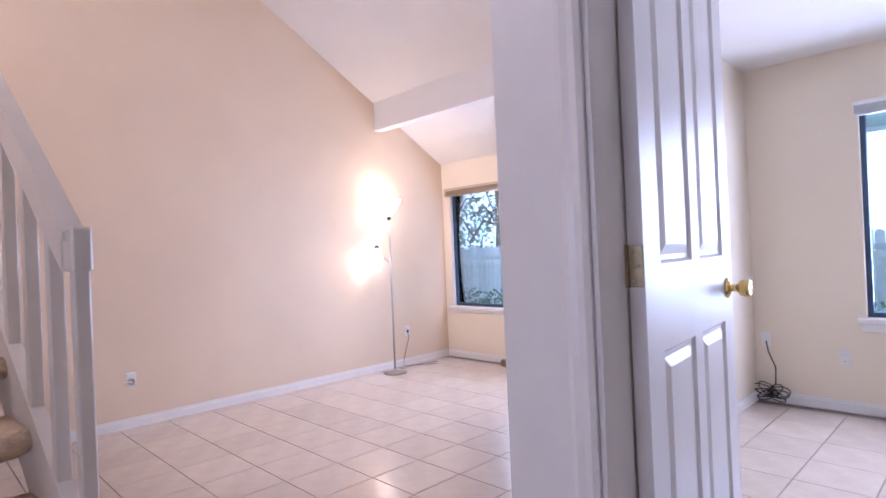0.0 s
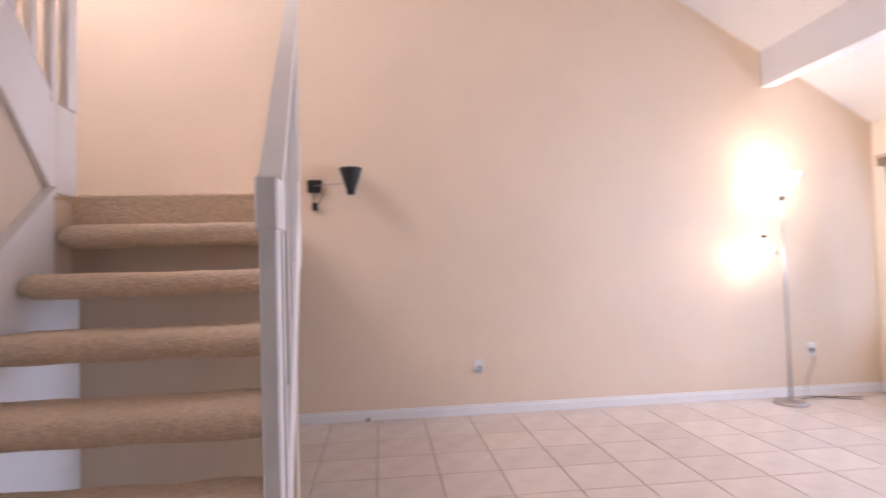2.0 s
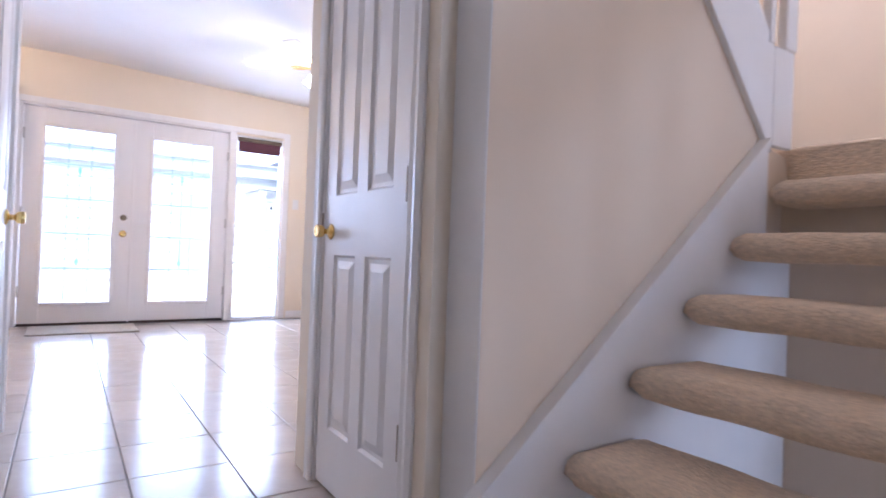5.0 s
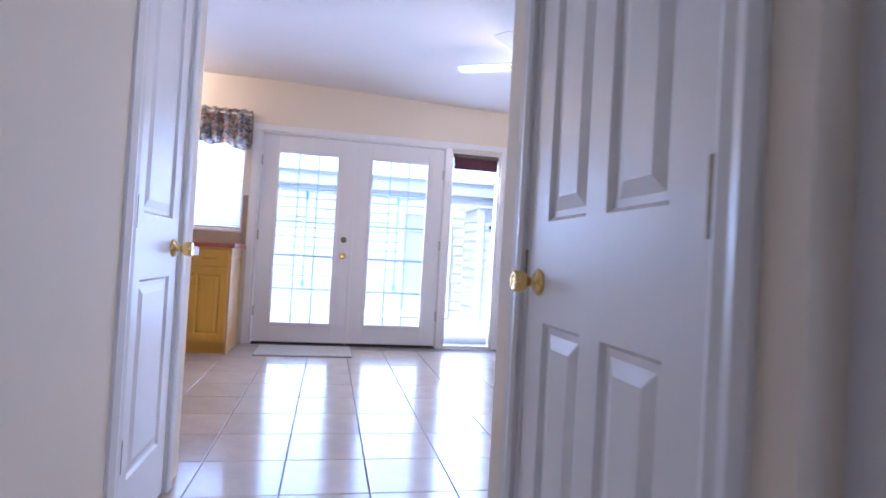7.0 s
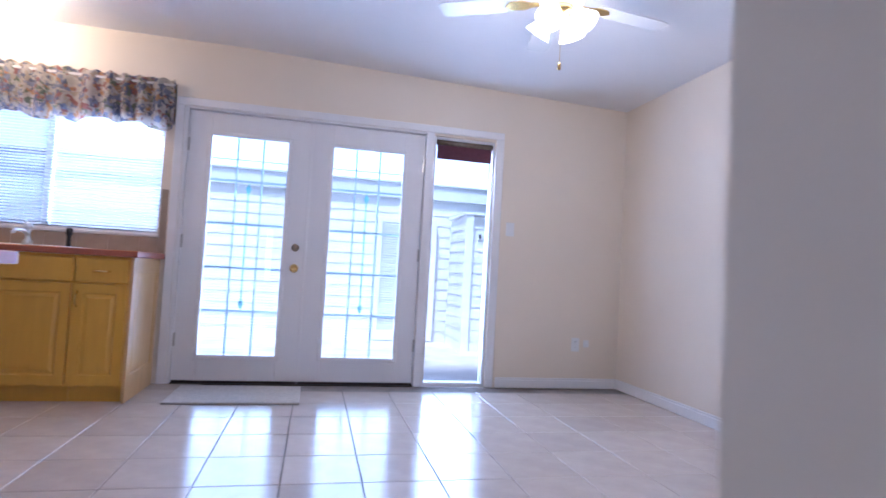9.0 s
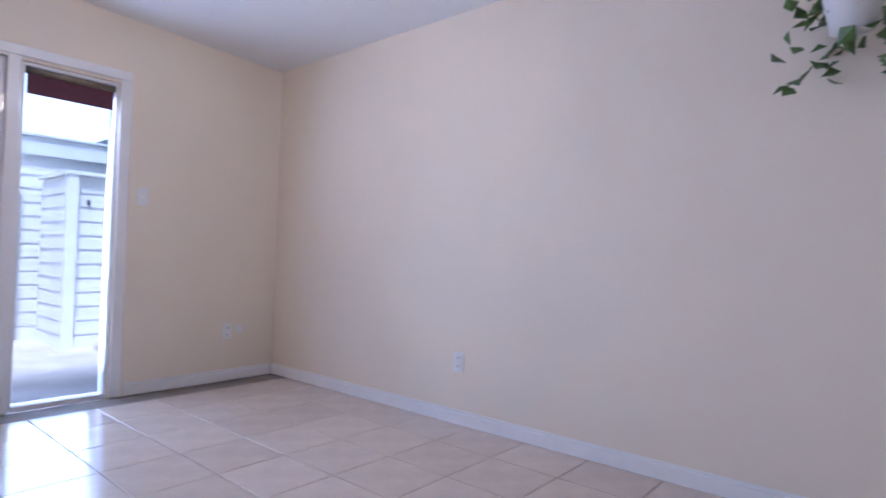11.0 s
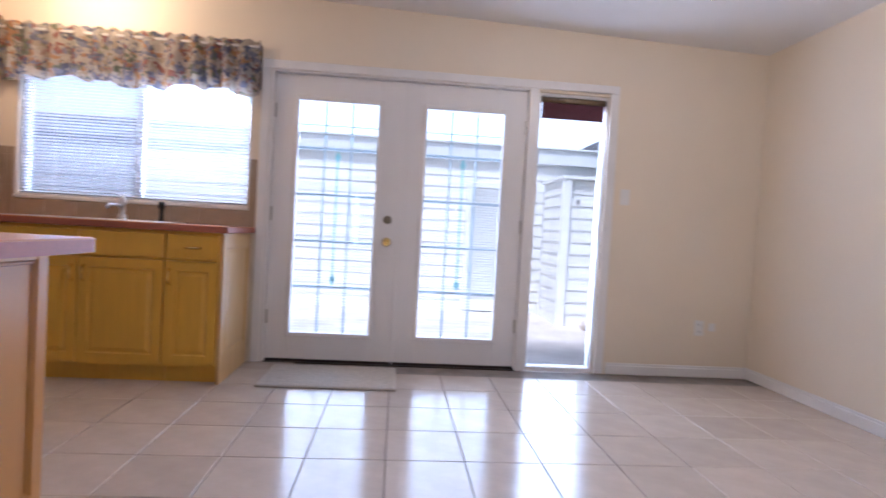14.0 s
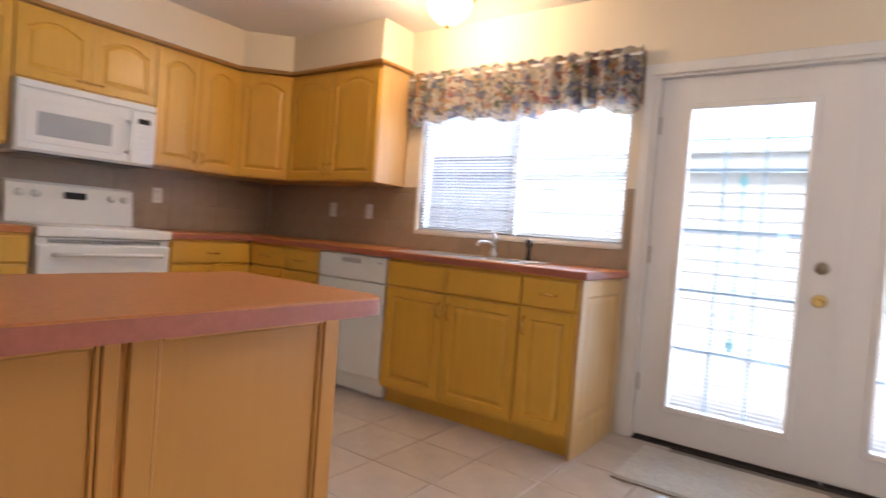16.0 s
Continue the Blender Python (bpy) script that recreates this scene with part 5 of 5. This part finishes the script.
bmesh.ops.bevel(pb, geom=[e for e in pb.edges if abs(e.verts[0].co.z - e.verts[1].co.z) < 1e-5], offset=0.004, segments=2, affect="EDGES")
part("top", pb, M["laminate"], pt_)
ex, ey = -0.373, -2.668
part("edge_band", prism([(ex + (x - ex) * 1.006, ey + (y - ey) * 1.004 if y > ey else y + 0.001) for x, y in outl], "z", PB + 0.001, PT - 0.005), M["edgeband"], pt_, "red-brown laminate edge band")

# ---- garden court behind the patio doors ----
structure("ground", boxes((-60, 60, -80, 80, -0.75, -0.71)), M["grass"], "lawn and ground", "ground")
structure("backdrop_garden", boxes((-70, 70, 62, 62.1, -2, 45)), M["skycard"], "pale overcast sky beyond the court", "sky")
structure("backdrop_front", boxes((-70, 70, -72.1, -72, -2, 45)), M["skycard"], "pale overcast sky beyond the front garden", "sky")
structure("patio", boxes((-6, 8, 0.14, 9, -0.5, -0.15)), M["concrete"], "weathered concrete patio", "patio")


def siding(w, x0, x1, y, z0, z1, exposure=0.165, along="x"):
    n = int((z1 - z0) / exposure)
    if along == "x":
        part("sheathing", boxes((x0, x1, y, y + 0.08, z0, z1)), M["fascia"], w)
        pr = [(y - 0.001, 0), (y - 0.024, 0), (y - 0.006, exposure + 0.02), (y - 0.001, exposure + 0.02)]
        me = mesh_of(prism(pr, "x", x0, x1), "siding_board", M["siding"])
    else:
        part("sheathing", boxes((y, y + 0.08, x0, x1, z0, z1)), M["fascia"], w)
        pr = [(y - 0.001, 0), (y - 0.024, 0), (y - 0.006, exposure + 0.02), (y - 0.001, exposure + 0.02)]
        me = mesh_of(prism(pr, "y", x0, x1), "siding_board", M["siding"])
    for i in range(n):
        b = new("siding_board", me)
        b.parent = w
        b.location = (0, 0, z0 + i * exposure)
    return w


gw = thing("garden_wall", "white lap-sided wall with fascia cap across the patio", "exterior wall")
siding(gw, -6.0, 8.0, 4.20, -0.15, 2.06)
part("fascia", boxes((-6, 8, 4.10, 4.30, 2.06, 2.28), bevel=0.006), M["fascia"], gw, "pale fascia board")
part("cap", boxes((-6, 8, 4.06, 4.32, 2.28, 2.31), bevel=0.006), M["fascia"], gw)
sp = thing("garden_shed", "white lap-sided shed on the patio", "shed")
siding(sp, 3.10, 5.2, 3.14, -0.15, 1.74, exposure=0.157)
siding(sp, 3.16, 4.05, 3.03, -0.15, 1.74, exposure=0.157, along="y")
part("corner_post", boxes((2.995, 3.105, 3.05, 3.16, -0.15, 1.76), bevel=0.004), M["siding"], sp)
part("cap", boxes((2.97, 5.2, 3.03, 3.22, 1.76, 1.80), bevel=0.004), M["siding"], sp)
part("cap", boxes((2.97, 3.12, 3.22, 4.07, 1.76, 1.80), bevel=0.004), M["siding"], sp)
part("latch", boxes((3.20, 3.23, 3.085, 3.105, 1.44, 1.50), bevel=0.003), M["black"], sp)
ld = thing("louvred_door", "white louvred utility door on the court wall", "door")
for a, b in ((1.88, 1.95), (2.70, 2.80)):
    part("stile", boxes((a, b, 4.06, 4.11, -0.13, 1.74), bevel=0.004), M["siding"], ld)
for a, b in ((-0.13, 0.02), (1.66, 1.74)):
    part("rail", boxes((1.95, 2.70, 4.065, 4.105, a, b), bevel=0.004), M["siding"], ld)
part("backing", boxes((1.95, 2.70, 4.112, 4.118, -0.13, 1.74)), M["fascia"], ld)
lm = mesh_of(prism([(4.068, 0.0), (4.074, -0.002), (4.104, 0.026), (4.098, 0.028)], "x", 1.95, 2.70), "louvre", M["siding"])
for i in range(46):
    lv = new("louvre", lm)
    lv.parent = ld
    lv.location = (0, 0, 0.025 + i * 0.0355)
nh = thing("neighbour_house", "neighbouring house with grey shingle gable beyond the court", "house")
part("wall", boxes((4.6, 10, 7, 12, -0.6, 2.6)), M["siding"], nh)
part("roof", prism([(4.0, 2.55), (10.4, 2.55), (7.2, 4.2)], "y", 6.7, 12.3), M["roof"], nh)
rk = thing("garden_rock", "grey stone lying by the shed", "stone")
rb = bmesh.new()
bmesh.ops.create_icosphere(rb, subdivisions=2, radius=0.13)
for v in rb.verts:
    v.co = Vector((3.42 + v.co.x * 1.3, 2.85 + v.co.y, -0.09 + v.co.z * 0.8)) + v.co * 0.5 * noise.noise(v.co * 9)
part("rock", rb, M["concrete"], rk)

# ---- front garden beyond the two front windows ----
fence = thing("picket_fence", "weathered board fence across the front garden", "fence")
pm = mesh_of(prism([(0, 0), (0.135, 0), (0.135, 1.75), (0.10, 1.80), (0.035, 1.80), (0, 1.75)], "y", 0, 0.02), "board", M["fencewood"])
for i in range(132):
    b = new("board", pm)
    b.parent = fence
    b.location = (-5 + i * 0.148, -17.0, -0.71 + 0.03 * math.sin(i * 1.7))
for z in (-0.3, 0.75):
    part("rail", boxes((-5.2, 14.6, -16.97, -16.92, z, z + 0.09)), M["fencewood"], fence)


def leaf_cloud(centres, count, size, seed, spread):
    r = random.Random(seed)
    bm = bmesh.new()
    for _ in range(count):
        c, rad = r.choice(centres)
        d = Vector((r.gauss(0, 1), r.gauss(0, 1), r.gauss(0, 1))).normalized() * rad * (r.random() ** 0.4)
        p = Vector(c) + Vector((d.x * spread[0], d.y * spread[1], d.z * spread[2]))
        rot = Euler((r.uniform(-1.2, 1.2), r.uniform(-1.2, 1.2), r.uniform(0, 6.28))).to_matrix()
        s = size * r.uniform(0.6, 1.4)
        vs = [bm.verts.new(p + rot @ Vector(q)) for q in ((0, 0, 0), (s * 0.4, s * 0.5, 0.1 * s), (0, s, 0), (-s * 0.4, s * 0.5, 0.1 * s))]
        bm.faces.new((vs[0], vs[1], vs[2]))
        bm.faces.new((vs[0], vs[2], vs[3]))
    return bm


def tree(x, y, h, seed, label):
    r = random.Random(seed)
    t = thing("tree", label, "tree", "front garden trees")
    trunk = tube([(x, y, -0.72), (x + 0.05, y, h * 0.2), (x - 0.05, y + 0.05, h * 0.4), (x, y, h * 0.6)], 0.14, 10)
    for v in trunk.verts:
        f = 1 - 0.55 * max(0, v.co.z) / h
        v.co.x, v.co.y = x + (v.co.x - x) * f, y + (v.co.y - y) * f
    part("trunk", trunk, M["bark"], t)
    cs = []
    for i in range(14):
        a = r.uniform(0, 6.28)
        e = (x + math.cos(a) * r.uniform(0.6, 2.0), y + math.sin(a) * r.uniform(0.4, 1.2), h * r.uniform(0.25, 1.0))
        part("limb", tube([(x, y, h * 0.35), ((x + e[0]) / 2, (y + e[1]) / 2, (h * 0.45 + e[2]) / 2 + 0.2), e], 0.04, 6), M["bark"], t)
        cs.append((e, r.uniform(0.5, 1.0)))
    part("crown", leaf_cloud(cs, 1500, 0.12, seed, (1, 1, 0.8)), M["foliage"], t)


tree(7.6, -19.5, 5.0, 1, "leafy green tree beyond the fence")
tree(10.2, -19.0, 4.8, 5, "leafy green tree beyond the fence")
tree(12.8, -19.6, 5.2, 6, "leafy green tree beyond the fence")
tree(4.4, -19.8, 5.6, 2, "leafy green tree beyond the fence")
tree(-2.5, -20.0, 5.2, 3, "leafy green tree beyond the fence")
hedge = thing("hedge", "clipped dark green hedge in the front garden", "hedge")
part("hedge_leaves", leaf_cloud([((x * 0.5 - 2, -13.6, -0.15), 0.5) for x in range(18)], 9000, 0.07, 9, (1, 0.8, 0.95)), M["hedge"], hedge)
eave = thing("eaves", "house eaves over the front windows", "roof")
part("soffit_board", boxes((-2.6, 6.5, -12.8, -11.2, 2.02, 2.06)), M["fascia"], eave)
part("fascia_board", boxes((-2.6, 6.5, -12.84, -12.8, 1.98, 2.16)), M["fascia"], eave)
post = thing("porch_post", "pale porch post outside the side room window", "post")
part("post_body", boxes((-0.10, 0.02, -12.78, -12.66, -0.71, 2.02), bevel=0.006), M["fascia"], post)

# ---- wall tiles of the backsplash ----
sp_back = thing("backsplash", "taupe square wall tiles over the worktop", "wall tiles")
PIT = 0.205
ts = mesh_of(boxes((0, PIT - 0.004, -0.008, -0.001, 0, PIT - 0.004), bevel=0.002), "tile", M["splash"])


def splash_tile(w, h):
    return mesh_of(boxes((0, w, -0.008, -0.001, 0, h), bevel=0.002), "tile", M["splash"])


cut = {}


def lay(x0, x1, z0, z1, m):
    z = z0
    while z < z1 - 0.01:
        hh = min(PIT, z1 - z)
        x = x0
        while x < x1 - 0.01:
            ww = min(PIT, x1 - x)
            key = (round(ww, 3), round(hh, 3))
            if key not in cut:
                cut[key] = splash_tile(ww - 0.004, hh - 0.004)
            o = new("tile", cut[key])
            o.parent = sp_back
            o.matrix_basis = m @ Matrix.Translation((x, 0, z))
            x += PIT
        z += PIT


lay(-3.39, -1.70, CT + 0.001, 1.404, Matrix.Identity(4))
lay(-1.70, -0.145, CT + 0.001, 1.060, Matrix.Identity(4))
lay(-0.145, -0.098, CT + 0.001, 1.42, Matrix.Identity(4))
lay(-3.2, -0.01, CT + 0.001, 1.404, pose(-3.4, 0, 0, 0, 0, 90))
part("grout", boxes((-3.39, -1.70, -0.0045, -0.001, CT + 0.001, 1.403), (-1.70, -0.145, -0.0045, -0.001, CT + 0.001, 1.059), (-0.145, -0.099, -0.0045, -0.001, CT + 0.001, 1.418),
                    (-3.399, -3.3955, -3.2, -0.01, CT + 0.001, 1.403)), M["splash"], sp_back)

# ---- floor tiles ----
def tile_mesh(px, py):
    return mesh_of(boxes((0.0025, px - 0.0025, 0.0025, py - 0.0025, -0.012, 0.0), bevel=0.002), "tile", M["tile"])


def pave(parent, rooms, z, px, py, gx, gy):
    fm = tile_mesh(px, py)
    for i in range(-22, 22):
        for j in range(-40, 40):
            x, y = gx + i * px, gy + j * py
            cx, cy = x + px / 2, y + py / 2
            if any(a - 0.16 < cx < b + 0.16 and c - 0.16 < cy < d + 0.16 for a, b, c, d in rooms):
                o = new("tile", fm)
                o.parent = parent
                o.location = (x, y, z)


pave(floor_main, [(-2.8, 0.15, -3.06, -0.0), (0.15, 1.11, -5.3, -0.2), (1.11, 3.6, -4.33, -0.2)], 0.0, 0.340, 0.362, 0.90, -1.665)
pave(floor_entry, [(-1.8, 1.05, -7.0, -5.5)], 0.0, 0.340, 0.362, 0.90, -1.665)
pave(floor_living, [(1.45, 4.5, -10.95, -5.7)], LOW, 0.362, 0.362, 2.97, -7.70)
pave(floor_side, [(-1.2, 0.95, -10.95, -8.3)], LOW, 0.362, 0.362, 2.97, -7.70)
